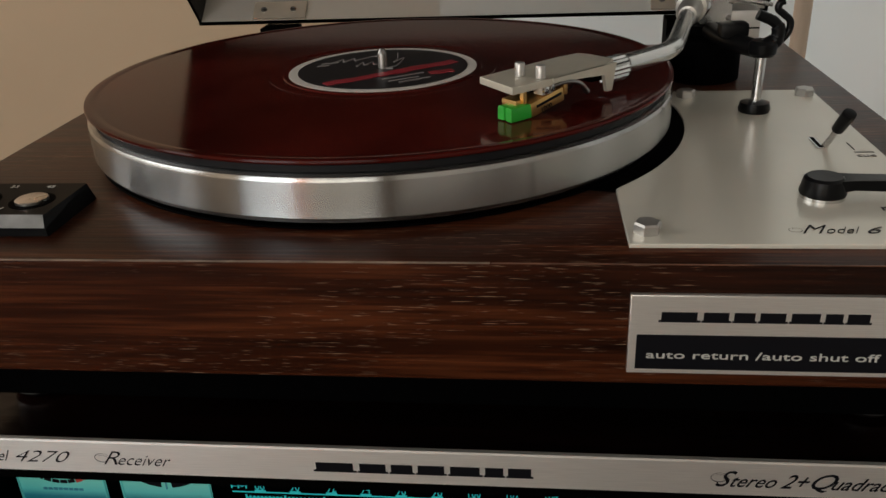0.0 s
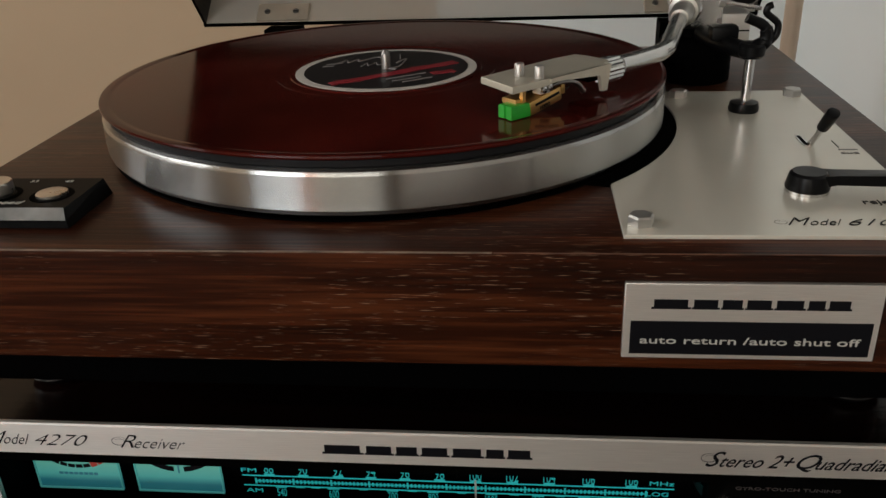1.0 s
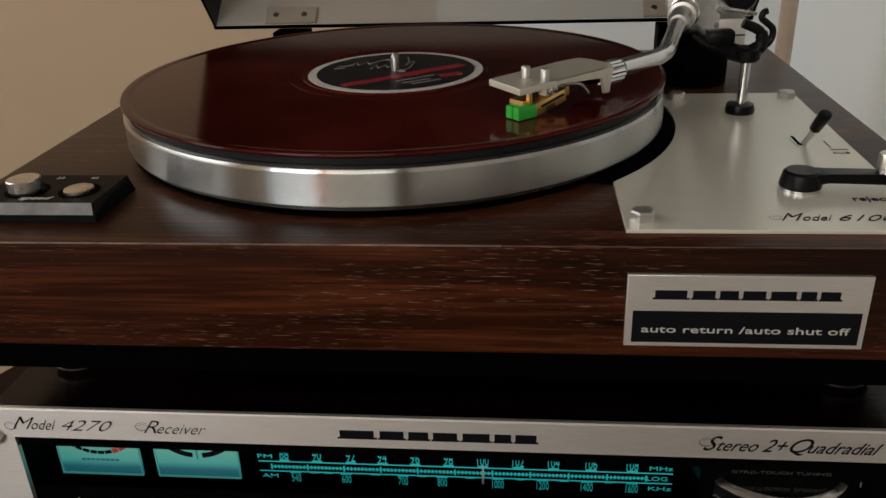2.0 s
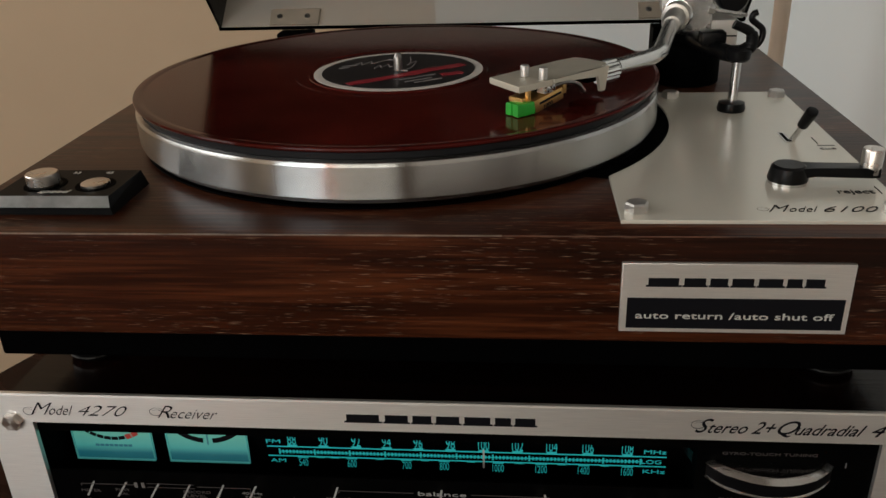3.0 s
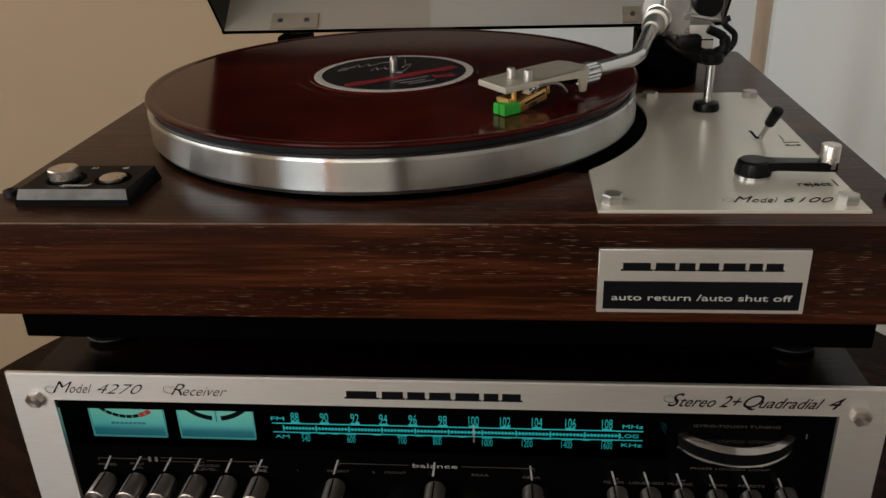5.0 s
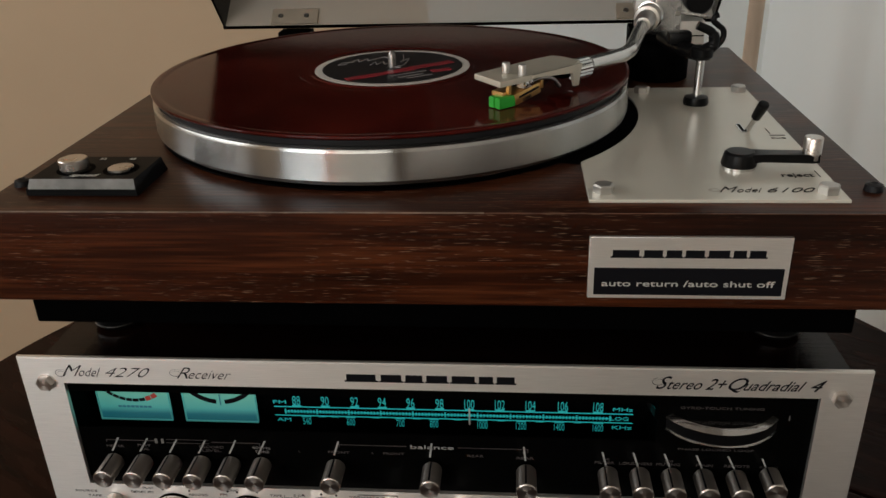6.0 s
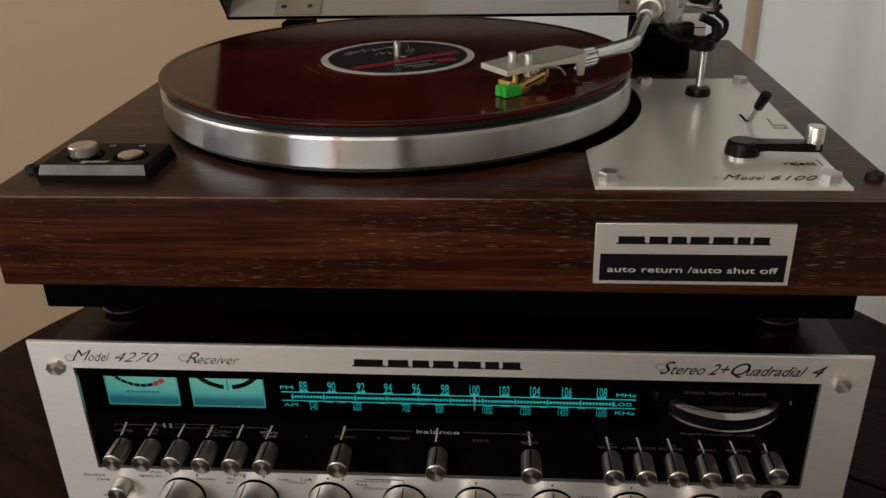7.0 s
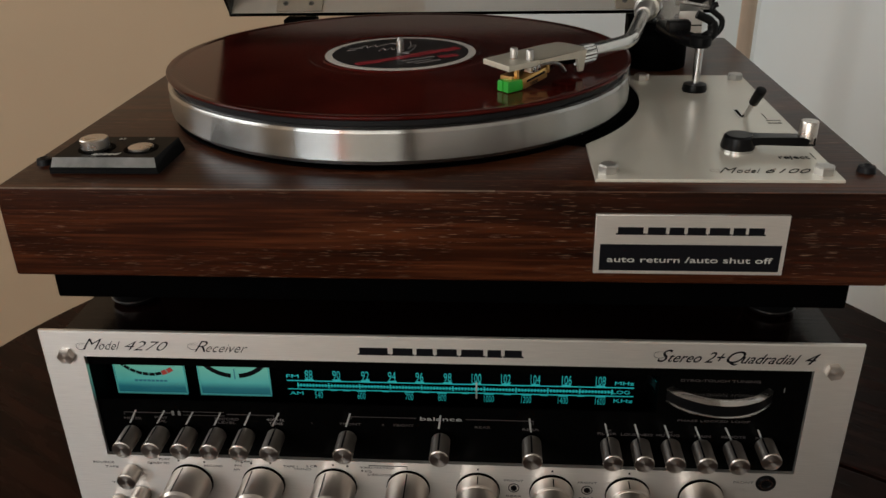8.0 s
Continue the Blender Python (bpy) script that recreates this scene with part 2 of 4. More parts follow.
def finish(bm, smooth=35):
    bmesh.ops.recalc_face_normals(bm, faces=bm.faces)
    for f in bm.faces:
        f.smooth = True
    for e in bm.edges:
        if len(e.link_faces) != 2:
            continue
        bend, sizes = e.calc_face_angle(0), sorted(f.calc_area() for f in e.link_faces)
        if bend > radians(smooth) or (bend > radians(12) and sizes[1] > 0.0003 and sizes[0] < 0.2 * sizes[1]):
            e.smooth = False                              # large flat faces stay flat beside their bevels


def part(name, bm, mat, parent=None, label=""):
    finish(bm)
    me = bpy.data.meshes.new(name)
    bm.to_mesh(me)
    bm.free()
    me.materials.append(mat)
    ob = new(name, me)
    ob.parent = parent
    if label:
        ob["label"] = label
    return ob


def shared(name, ob, parent, m):
    """A further piece on the same mesh."""
    o = new(name, ob.data)
    o.parent = parent
    o.matrix_basis = m
    return o


def thing(name, label, category, x=0, y=0, z=0, group=""):
    ob = new(name)
    ob.empty_display_size = 0.02
    ob.matrix_basis = pose(x, y, z)
    return tagged(ob, label, category, group)


def under(ob, parent):
    """Hang a part built in world metres under a thing that stands elsewhere."""
    ob.matrix_parent_inverse = parent.matrix_basis.inverted()
    return ob


def box(x0, x1, y0, y1, z0, z1, bevel=0.0, seg=2, bm=None, m=None):
    own = bmesh.new()
    bmesh.ops.create_cube(own, size=1)
    for v in own.verts:
        v.co = Vector(((x0 + x1) / 2 + v.co.x * (x1 - x0), (y0 + y1) / 2 + v.co.y * (y1 - y0), (z0 + z1) / 2 + v.co.z * (z1 - z0)))
    if bevel:
        bmesh.ops.bevel(own, geom=own.edges[:], offset=bevel, segments=seg, profile=0.6, affect="EDGES")
    return merge(bm, own, m)


def merge(bm, own, m=None):
    if m is not None:
        bmesh.ops.transform(own, matrix=m, verts=own.verts)
    if bm is None:
        return own
    me = bpy.data.meshes.new("tmp")
    own.to_mesh(me)
    own.free()
    bm.from_mesh(me)
    bpy.data.meshes.remove(me)
    return bm


def lathe(profile, seg=48, bm=None, m=None):
    """Turn (radius, height) pairs round z; ends on the axis close it."""
    own = bmesh.new()
    rings = []
    for r, z in profile:
        if r < 1e-6:
            rings.append([own.verts.new((0, 0, z))])
        else:
            rings.append([own.verts.new((r * math.cos(2 * math.pi * k / seg), r * math.sin(2 * math.pi * k / seg), z)) for k in range(seg)])
    for a, b in zip(rings, rings[1:]):
        for k in range(seg):
            j = (k + 1) % seg
            if len(a) == 1 and len(b) > 1:
                own.faces.new((a[0], b[k], b[j]))
            elif len(b) == 1 and len(a) > 1:
                own.faces.new((a[k], a[j], b[0]))
            elif len(a) > 1:
                own.faces.new((a[k], a[j], b[j], b[k]))
    return merge(bm, own, m)


def prism(outline, z0, z1, bevel=0.0, bm=None, m=None):
    own = bmesh.new()
    lo = [own.verts.new((x, y, z0)) for x, y in outline]
    hi = [own.verts.new((x, y, z1)) for x, y in outline]
    own.faces.new(lo[::-1])
    top = own.faces.new(hi)
    k = len(lo)
    for i in range(k):
        own.faces.new((lo[i], lo[(i + 1) % k], hi[(i + 1) % k], hi[i]))
    if bevel:
        bmesh.ops.bevel(own, geom=list(top.edges), offset=bevel, segments=2, profile=0.6, affect="EDGES")
    return merge(bm, own, m)


def tube(points, radii, seg=16, bm=None):
    """A rounded tube through points; radii one number or one a point."""
    own = bmesh.new()
    pts = [Vector(p) for p in points]
    rad = [radii] * len(pts) if isinstance(radii, (int, float)) else radii
    rings, side = [], None
    for i, p in enumerate(pts):
        d = (pts[min(i + 1, len(pts) - 1)] - pts[max(i - 1, 0)]).normalized()
        if side is None:
            side = d.orthogonal().normalized()
        side = (side - d * side.dot(d)).normalized()
        up = d.cross(side)
        rings.append([own.verts.new(p + rad[i] * (math.cos(2 * math.pi * k / seg) * side + math.sin(2 * math.pi * k / seg) * up)) for k in range(seg)])
    for a, b in zip(rings, rings[1:]):
        for k in range(seg):
            own.faces.new((a[k], a[(k + 1) % seg], b[(k + 1) % seg], b[k]))
    own.faces.new(rings[0][::-1])
    own.faces.new(rings[-1])
    return merge(bm, own)


def curve(points, steps=8):
    """A smooth line through points (Catmull-Rom)."""
    p = [Vector(q) for q in points]
    p = [2 * p[0] - p[1], *p, 2 * p[-1] - p[-2]]
    out = []
    for a, b, c, d in zip(p, p[1:], p[2:], p[3:]):
        for k in range(steps):
            t = k / steps
            out.append(0.5 * (2 * b + (c - a) * t + (2 * a - 5 * b + 4 * c - d) * t * t + (3 * b - a - 3 * c + d) * t**3))
    return [*out, p[-2]]


def bars(rects, depth=0.0003):
    """Flat print: rectangles (x0, x1, z0, z1) lying in the plane y = 0, facing -y."""
    bm = bmesh.new()
    for x0, x1, z0, z1 in rects:
        box(x0, x1, -depth, 0, z0, z1, bm=bm)
    return bm


def lettering(text, x0, x1, base, height, mat, parent, m, shear=0.0, label="", bold=0.0, name="lettering"):
    """Letters with the built-in font, fitted between x0 and x1 with capitals of that height, in the plane that m carries (x right, y up)."""
    cu = bpy.data.curves.new("text", "FONT")
    cu.body, cu.size, cu.shear, cu.extrude, cu.offset, cu.resolution_u = text, 1.0, shear, 0.01, bold, 3
    tmp = new("text", cu)
    bpy.context.view_layer.update()
    me = bpy.data.meshes.new_from_object(tmp.evaluated_get(bpy.context.evaluated_depsgraph_get()))
    bpy.data.objects.remove(tmp)
    bpy.data.curves.remove(cu)
    co = np.array([v.co[:] for v in me.vertices])
    lo, hi = co.min(0), co.max(0)
    sx, sy = (x1 - x0) / (hi[0] - lo[0]), height / 0.73
    for v in me.vertices:
        v.co = (x0 + (v.co.x - lo[0]) * sx, base + v.co.y * sy, 0.0001 + (v.co.z + 0.01) * 0.01)
    me.transform(m)
    me.materials.clear()
    me.materials.append(mat)
    me.name = name
    ob = new(name, me)
    ob.parent = parent
    ob["label"] = label or "printed words " + text
    return ob


FRONT = lambda y: pose(0, y, 0, 90)                       # print on a face that looks along -y
TOP = lambda z: pose(0, 0, z)                             # print on a face that looks up

# the room --------------------------------------------------------------------


def structure(name, bm, mat, label):
    return tagged(part(name, bm, mat), label, "", "", "structure")


T = 0.12
structure("floor", box(ROOM_X0 - T, ROOM_X1 + T, ROOM_Y0 - T, ROOM_Y1 + T, FLOOR_Z - T, FLOOR_Z), FLOOR, "warm oak floor of the living room")
structure("ceiling", box(ROOM_X0 - T, ROOM_X1 + T, ROOM_Y0 - T, ROOM_Y1 + T, CEIL_Z, CEIL_Z + T), CEILING, "plain cream painted ceiling")
WHITE_X = -0.10                                           # one north wall in two colours: warm light left of here, cool right
structure("wall_north_1", box(ROOM_X0 - T, WHITE_X, ROOM_Y1, ROOM_Y1 + T, FLOOR_Z, CEIL_Z), WALL_WARM, "wall behind the turntable, its warm light put into a tan colour")
structure("wall_north_2", box(WHITE_X, ROOM_X1, ROOM_Y1, ROOM_Y1 + T, FLOOR_Z, CEIL_Z), WALL_COOL, "the same wall in the corner, white for its cooler light")
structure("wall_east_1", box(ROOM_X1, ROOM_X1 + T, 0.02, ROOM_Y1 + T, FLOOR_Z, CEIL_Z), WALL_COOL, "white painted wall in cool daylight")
# unseen stretch, darkened so the faceplate's right half mirrors less light
structure("wall_east_2", box(ROOM_X1, ROOM_X1 + T, ROOM_Y0, 0.02, FLOOR_Z, CEIL_Z), WALL_SIDE_DARK, "unseen wall beside the table, darkened to greige to dim reflections")
west = box(ROOM_X0 - T, ROOM_X0, ROOM_Y0, SIDE_Y0, FLOOR_Z, CEIL_Z)
box(ROOM_X0 - T, ROOM_X0, SIDE_Y1, ROOM_Y1, FLOOR_Z, CEIL_Z, bm=west)
box(ROOM_X0 - T, ROOM_X0, SIDE_Y0, SIDE_Y1, FLOOR_Z, SIDE_Z0, bm=west)
box(ROOM_X0 - T, ROOM_X0, SIDE_Y0, SIDE_Y1, SIDE_Z1, CEIL_Z, bm=west)
structure("wall_west", west, WALL_WARM, "unseen tan wall with an opening for the added window")
south = box(ROOM_X0 - T, WIN_X0, ROOM_Y0 - T, ROOM_Y0, FLOOR_Z, CEIL_Z)
box(WIN_X1, ROOM_X1 + T, ROOM_Y0 - T, ROOM_Y0, FLOOR_Z, CEIL_Z, bm=south)
box(WIN_X0, WIN_X1, ROOM_Y0 - T, ROOM_Y0, FLOOR_Z, WIN_Z0, bm=south)
box(WIN_X0, WIN_X1, ROOM_Y0 - T, ROOM_Y0, WIN_Z1, CEIL_Z, bm=south)
structure("wall_south", south, WALL_FAR, "taupe painted wall with a wide window opening")
win = tagged(new("window_1"), "wide white framed window that lets in daylight", "", "", "structure")
wf = bmesh.new()
for p0, p1, q0, q1 in ((WIN_X0, WIN_X0 + 0.05, WIN_Z0, WIN_Z1), (WIN_X1 - 0.05, WIN_X1, WIN_Z0, WIN_Z1), (WIN_X0 + 0.05, WIN_X1 - 0.05, WIN_Z0, WIN_Z0 + 0.05), (WIN_X0 + 0.05, WIN_X1 - 0.05, WIN_Z1 - 0.05, WIN_Z1)):
    box(p0, p1, ROOM_Y0 - 0.09, ROOM_Y0 - 0.04, q0, q1, bm=wf)
part("window_frame", wf, WINDOW_FRAME, win)
pane = part("pane", box(WIN_X0 + 0.05, WIN_X1 - 0.05, ROOM_Y0 - 0.068, ROOM_Y0 - 0.064, WIN_Z0 + 0.05, WIN_Z1 - 0.05), GLASS, win)
pane.visible_shadow = False
# unseen frame and pane added round the west fill lamp
win2 = tagged(new("added_window"), "unseen broad window, added to light the white east wall", "", "", "structure")
wf = bmesh.new()
for p0, p1, q0, q1 in ((SIDE_Y0, SIDE_Y0 + 0.05, SIDE_Z0, SIDE_Z1), (SIDE_Y1 - 0.05, SIDE_Y1, SIDE_Z0, SIDE_Z1), (SIDE_Y0 + 0.05, SIDE_Y1 - 0.05, SIDE_Z0, SIDE_Z0 + 0.05), (SIDE_Y0 + 0.05, SIDE_Y1 - 0.05, SIDE_Z1 - 0.05, SIDE_Z1)):
    box(ROOM_X0 - 0.09, ROOM_X0 - 0.04, p0, p1, q0, q1, bm=wf)
part("window_frame", wf, WINDOW_FRAME, win2)
pane = part("pane", box(ROOM_X0 - 0.068, ROOM_X0 - 0.064, SIDE_Y0 + 0.05, SIDE_Y1 - 0.05, SIDE_Z0 + 0.05, SIDE_Z1 - 0.05), GLASS, win2)
pane.visible_shadow = False
rim_streak_bm = bmesh.new()                                       # unseen folded strip, added so the rim reflects a backlit orange streak
for k in range(12):
    a, b = POST_X - 0.07 + 0.14 * k / 12, POST_X - 0.07 + 0.14 * (k + 1) / 12
    ya, yb = (ROOM_Y0 + 0.06 + 0.012 * math.sin(k * 1.9 + c) for c in (0.0, 1.9))
    rim_streak_bm.faces.new([rim_streak_bm.verts.new(p) for p in ((a, ya, WIN_Z0 - 0.1), (b, yb, WIN_Z0 - 0.1), (b, yb, WIN_Z1 + 0.05), (a, ya, WIN_Z1 + 0.05))])
bmesh.ops.remove_doubles(rim_streak_bm, verts=rim_streak_bm.verts, dist=1e-5)
bmesh.ops.solidify(rim_streak_bm, geom=rim_streak_bm.faces[:], thickness=0.002)
part("orange_strip", rim_streak_bm, ORANGE_STRIP, win, "unseen backlit orange strip, added for the streak in the platter rim")

# the table -------------------------------------------------------------------
TABLE_Z, TABLE_R, TABLE_Y = 0.060, 0.435, 0.085
table = thing("round_table", "round table of dark stained wooden boards with soft edge", "table", 0, TABLE_Y, FLOOR_Z)
for lo, hi in ((-TABLE_R + 0.001, -0.302), (-0.300, 0.154), (0.1562, TABLE_R - 0.001)):
    side = [(math.sqrt(max(0, TABLE_R**2 - v * v)), v) for v in np.linspace(lo, hi, 24)]
    outline = [(u, v) for u, v in side] + [(-u, v) for u, v in side[::-1]]
    bd = part("board", prism(outline, TABLE_Z - 0.03 - FLOOR_Z, TABLE_Z - FLOOR_Z, 0.0025), TABLE, table)
    bd.matrix_basis = pose(0, 0, 0, 0, 0, -32)
part("apron", lathe([(0, 0.56), (0.36, 0.56), (0.37, 0.575), (0.37, 0.5795), (0, 0.5795)], 64), TABLE, table)
leg_bm = lathe([(0, 0), (0.018, 0), (0.02, 0.02), (0.028, 0.5), (0.028, 0.5595), (0, 0.5595)], 20)
leg = part("leg", leg_bm, TABLE, table)
leg.matrix_basis = pose(0.24, 0.24, 0)
for lx, ly in ((-0.24, 0.24), (0.24, -0.24), (-0.24, -0.24)):
    shared("leg", leg, table, pose(lx, ly, 0))

# slim turned upright that stands in for an unidentified orange streak
post = thing("orange_post", "slim orange-brown upright beside the white wall", "post", 0.324, 0.66, FLOOR_Z)
part("shaft", lathe([(0, 0), (0.010, 0), (0.0095, 0.05), (0.0085, 0.70), (0.0105, 0.715), (0.0105, 0.725), (0.0088, 0.74), (0.0090, 0.96), (0.0080, 0.975), (0.0055, 0.984), (0.0025, 0.988), (0, 0.989)], 32), PEACH, post)
part("foot_ring", lathe([(0.0101, 0), (0.021, 0), (0.022, 0.012), (0.018, 0.020), (0.0101, 0.020)], 32), PEACH, post)

# the receiver ----------------------------------------------------------------
FX, FZ0, FZ1 = 0.2209, 0.0735, 0.2175
PX, PZ0, PZ1 = 0.1975, 0.1330, 0.2015
receiver = thing("stereo_receiver", "silver-faced stereo receiver with lit teal dial and dark case", "receiver", 0, 0, TABLE_Z)


def rpart(name, bm, mat, label="", parent=None):
    ob = part(name, bm, mat, parent or receiver, label)
    return under(ob, receiver) if parent is None else ob


def hex_head(r, h):
    return lathe([(0, 0), (r, 0), (r, h * 0.8), (r * 0.86, h), (0, h)], 6)


WINDOW_X1, WINDOW_Z0, WINDOW_Z1, WELL_Z, BACK_Y = 0.119, 0.1705, 0.1945, 0.1500, 0.0310      # the dial window is open behind the faceplate down to its back board
rpart("case", box(-0.2112, 0.2132, BACK_Y, 0.350, 0.0740, 0.2128), CASE_WOOD, "dark walnut case with a low sheen")
for rx0, rx1, rz0, rz1 in ((-0.2112, 0.2132, PZ1 + 0.0012, 0.2128), (-0.2112, 0.2132, 0.0740, WELL_Z - 0.0012), (-0.2112, -PX - 0.0032, WELL_Z - 0.0012, PZ1 + 0.0012), (WINDOW_X1 + 0.0012, 0.2132, WELL_Z - 0.0012, PZ1 + 0.0012)):
    rpart("case_rail", box(rx0, rx1, 0.0027 if rz0 > PZ1 else 0.0045, BACK_Y, rz0, rz1), CASE_WOOD)
face = bmesh.new()
ox, oz = [(-FX, FZ0), (FX, FZ0), (FX, FZ1), (-FX, FZ1)], [(-PX, PZ0), (PX, PZ0), (PX, PZ1), (-PX, PZ1)]
ring = {}
C = 0.0007
for key, pts, y in (("of", [(x - math.copysign(C, x), z + (C if z < 0.1 else -C)) for x, z in ox], 0.0), ("om", ox, C), ("ob", ox, 0.0026), ("if", oz, 0.0), ("ib", oz, 0.0026)):
    ring[key] = [face.verts.new((x, y, z)) for x, z in pts]
for a, b in (("of", "if"), ("of", "om"), ("om", "ob"), ("if", "ib"), ("ob", "ib")):
    for k in range(4):
        j = (k + 1) % 4
        face.faces.new((ring[a][k], ring[a][j], ring[b][j], ring[b][k]))
faceplate = rpart("faceplate", face, BRUSHED, "brushed silver aluminium faceplate with printed script")
dial_bm = box(-PX - 0.002, PX + 0.002, 0.0030, 0.0042, PZ0 - 0.001, WINDOW_Z0)
box(WINDOW_X1, PX + 0.002, 0.0030, 0.0042, WINDOW_Z0, PZ1 + 0.001, bm=dial_bm)
box(-PX - 0.002, WINDOW_X1, 0.0030, 0.0042, WINDOW_Z1, PZ1 + 0.001, bm=dial_bm)
panel = rpart("dial_panel", dial_bm, PANEL, "glossy black glass dial panel")
RX0, RX1 = -PX - 0.0030, WINDOW_X1 + 0.001
for rx0, rx1, ry0, ry1, rz0, rz1 in ((RX0, RX1, BACK_Y - 0.0012, BACK_Y - 0.0002, WELL_Z - 0.001, PZ1 + 0.001), (RX0, RX1, 0.0043, BACK_Y - 0.0012, WELL_Z - 0.001, WELL_Z), (RX0, RX1, 0.0043, BACK_Y - 0.0012, PZ1, PZ1 + 0.001), (RX0, RX0 + 0.001, 0.0043, BACK_Y - 0.0012, WELL_Z, PZ1), (RX1 - 0.001, RX1, 0.0043, BACK_Y - 0.0012, WELL_Z, PZ1)):
    rpart("recess_lining", box(rx0, rx1, ry0, ry1, rz0, rz1), MATT_BLACK, "black lining of the dial recess")
foot = lathe([(0, 0), (0.016, 0), (0.017, 0.002), (0.017, 0.0139), (0, 0.0139)], 24)
ft = part("foot", foot, RUBBER, receiver)
ft.matrix_basis = pose(-0.17, 0.05, 0)
for x, y in ((0.17, 0.05), (-0.17, 0.31), (0.17, 0.31)):
    shared("foot", ft, receiver, pose(x, y, 0))
DZ = -TABLE_Z
for sx in (-0.207, 0.207):
    sc = part("screw", hex_head(0.0048, 0.0032), SPUN, receiver, "hexagonal steel faceplate screw")
    sc.matrix_basis = pose(sx, -0.0001, 0.2022 + DZ, 90, 0, 0) @ pose(0, 0, 0, 0, 0, 12 if sx > 0 else 0)


def script(words, pieces, base, mat, parent, m, thin):
    """Joined script: each piece is (letters, x0, x1, height), capitals tall and the rest low, in one mesh."""
    obs = [lettering(t, x0, x1, base, h, mat, parent, m, 0.6, "printed script " + words, thin) for t, x0, x1, h in pieces]
    joined = bmesh.new()
    for ob in obs:
        joined.from_mesh(ob.data)
    joined.to_mesh(obs[0].data)
    joined.free()
    for ob in obs[1:]:
        bpy.data.objects.remove(ob)
    return obs[0]


script("Model 4270", (("M", -0.1968, -0.1850, 0.0076), ("odel", -0.1876, -0.1750, 0.0060), ("4270", -0.1728, -0.1480, 0.0064)), 0.2062, INK, faceplate, FRONT(0.0), -0.014)
script("Receiver", (("R", -0.1336, -0.1254, 0.0076), ("eceiver", -0.1272, -0.1040, 0.0060)), 0.2060, INK, faceplate, FRONT(0.0), -0.014)
script("Stereo 2+Quadradial 4", (("S", 0.1158, 0.1236, 0.0080), ("tereo", 0.1214, 0.1388, 0.0062), ("2+", 0.1402, 0.1508, 0.0070), ("Q", 0.1515, 0.1612, 0.0078), ("uadradial", 0.1590, 0.1892, 0.0062), ("4", 0.1915, 0.1988, 0.0070)), 0.2057, INK, faceplate, FRONT(0.0), 0.0)


def maker_mark(x0, x1, z0, z1, y, parent):
    """Seven plain black slabs on thin feet where the maker's mark stands."""
    widths = (0.205, 0.145, 0.12, 0.145, 0.16, 0.1, 0.125)
    x, u, h = x0, (x1 - x0) / sum(widths), z1 - z0
    for w in widths:
        w1 = (w - 0.006) * u
        sl = part("printed_slab", bars([(x + 0.06 * w1, x + 0.92 * w1, z0 + 0.2 * h, z1), (x, x + w1, z0, z0 + 0.2 * h)], 0.0002), INK, parent)
        sl.location.y = y
        x += w * u


maker_mark(-0.0435, 0.0462, 0.2062, 0.2108, -0.0001, faceplate)



def flourish(x, z, w, h, parent, m, turns=1.35):
    """A thin swash that curls in front of an initial letter."""
    bm = bmesh.new()
    n, prev = 40, None
    for k in range(n + 1):
        t = k / n
        a = radians(20) + t * turns * 2 * math.pi
        r = 1.0 - 0.45 * t
        wide = 0.00009 + 0.00022 * math.sin(math.pi * t) ** 2
        p = (x + w * r * math.cos(a) * 0.5, z + h * r * math.sin(a) * 0.5)
        q = (x + (w * r * 0.5 - wide) * math.cos(a), z + (h * r * 0.5 - wide) * math.sin(a))
        pair = (bm.verts.new((*p, 0.0002)), bm.verts.new((*q, 0.0002)))
        if prev:
            bm.faces.new((prev[0], pair[0], pair[1], prev[1]))
        prev = pair
    bmesh.ops.transform(bm, matrix=m, verts=bm.verts)
    return part("flourish", bm, INK, parent, "curled pen stroke before the script")


for fx, fz, fw in ((-0.1975, 0.2078, 0.0074), (-0.1338, 0.2092, 0.0080), (0.1172, 0.2098, 0.0080)):
    flourish(fx, fz, fw, 0.0054, faceplate, FRONT(0.0))

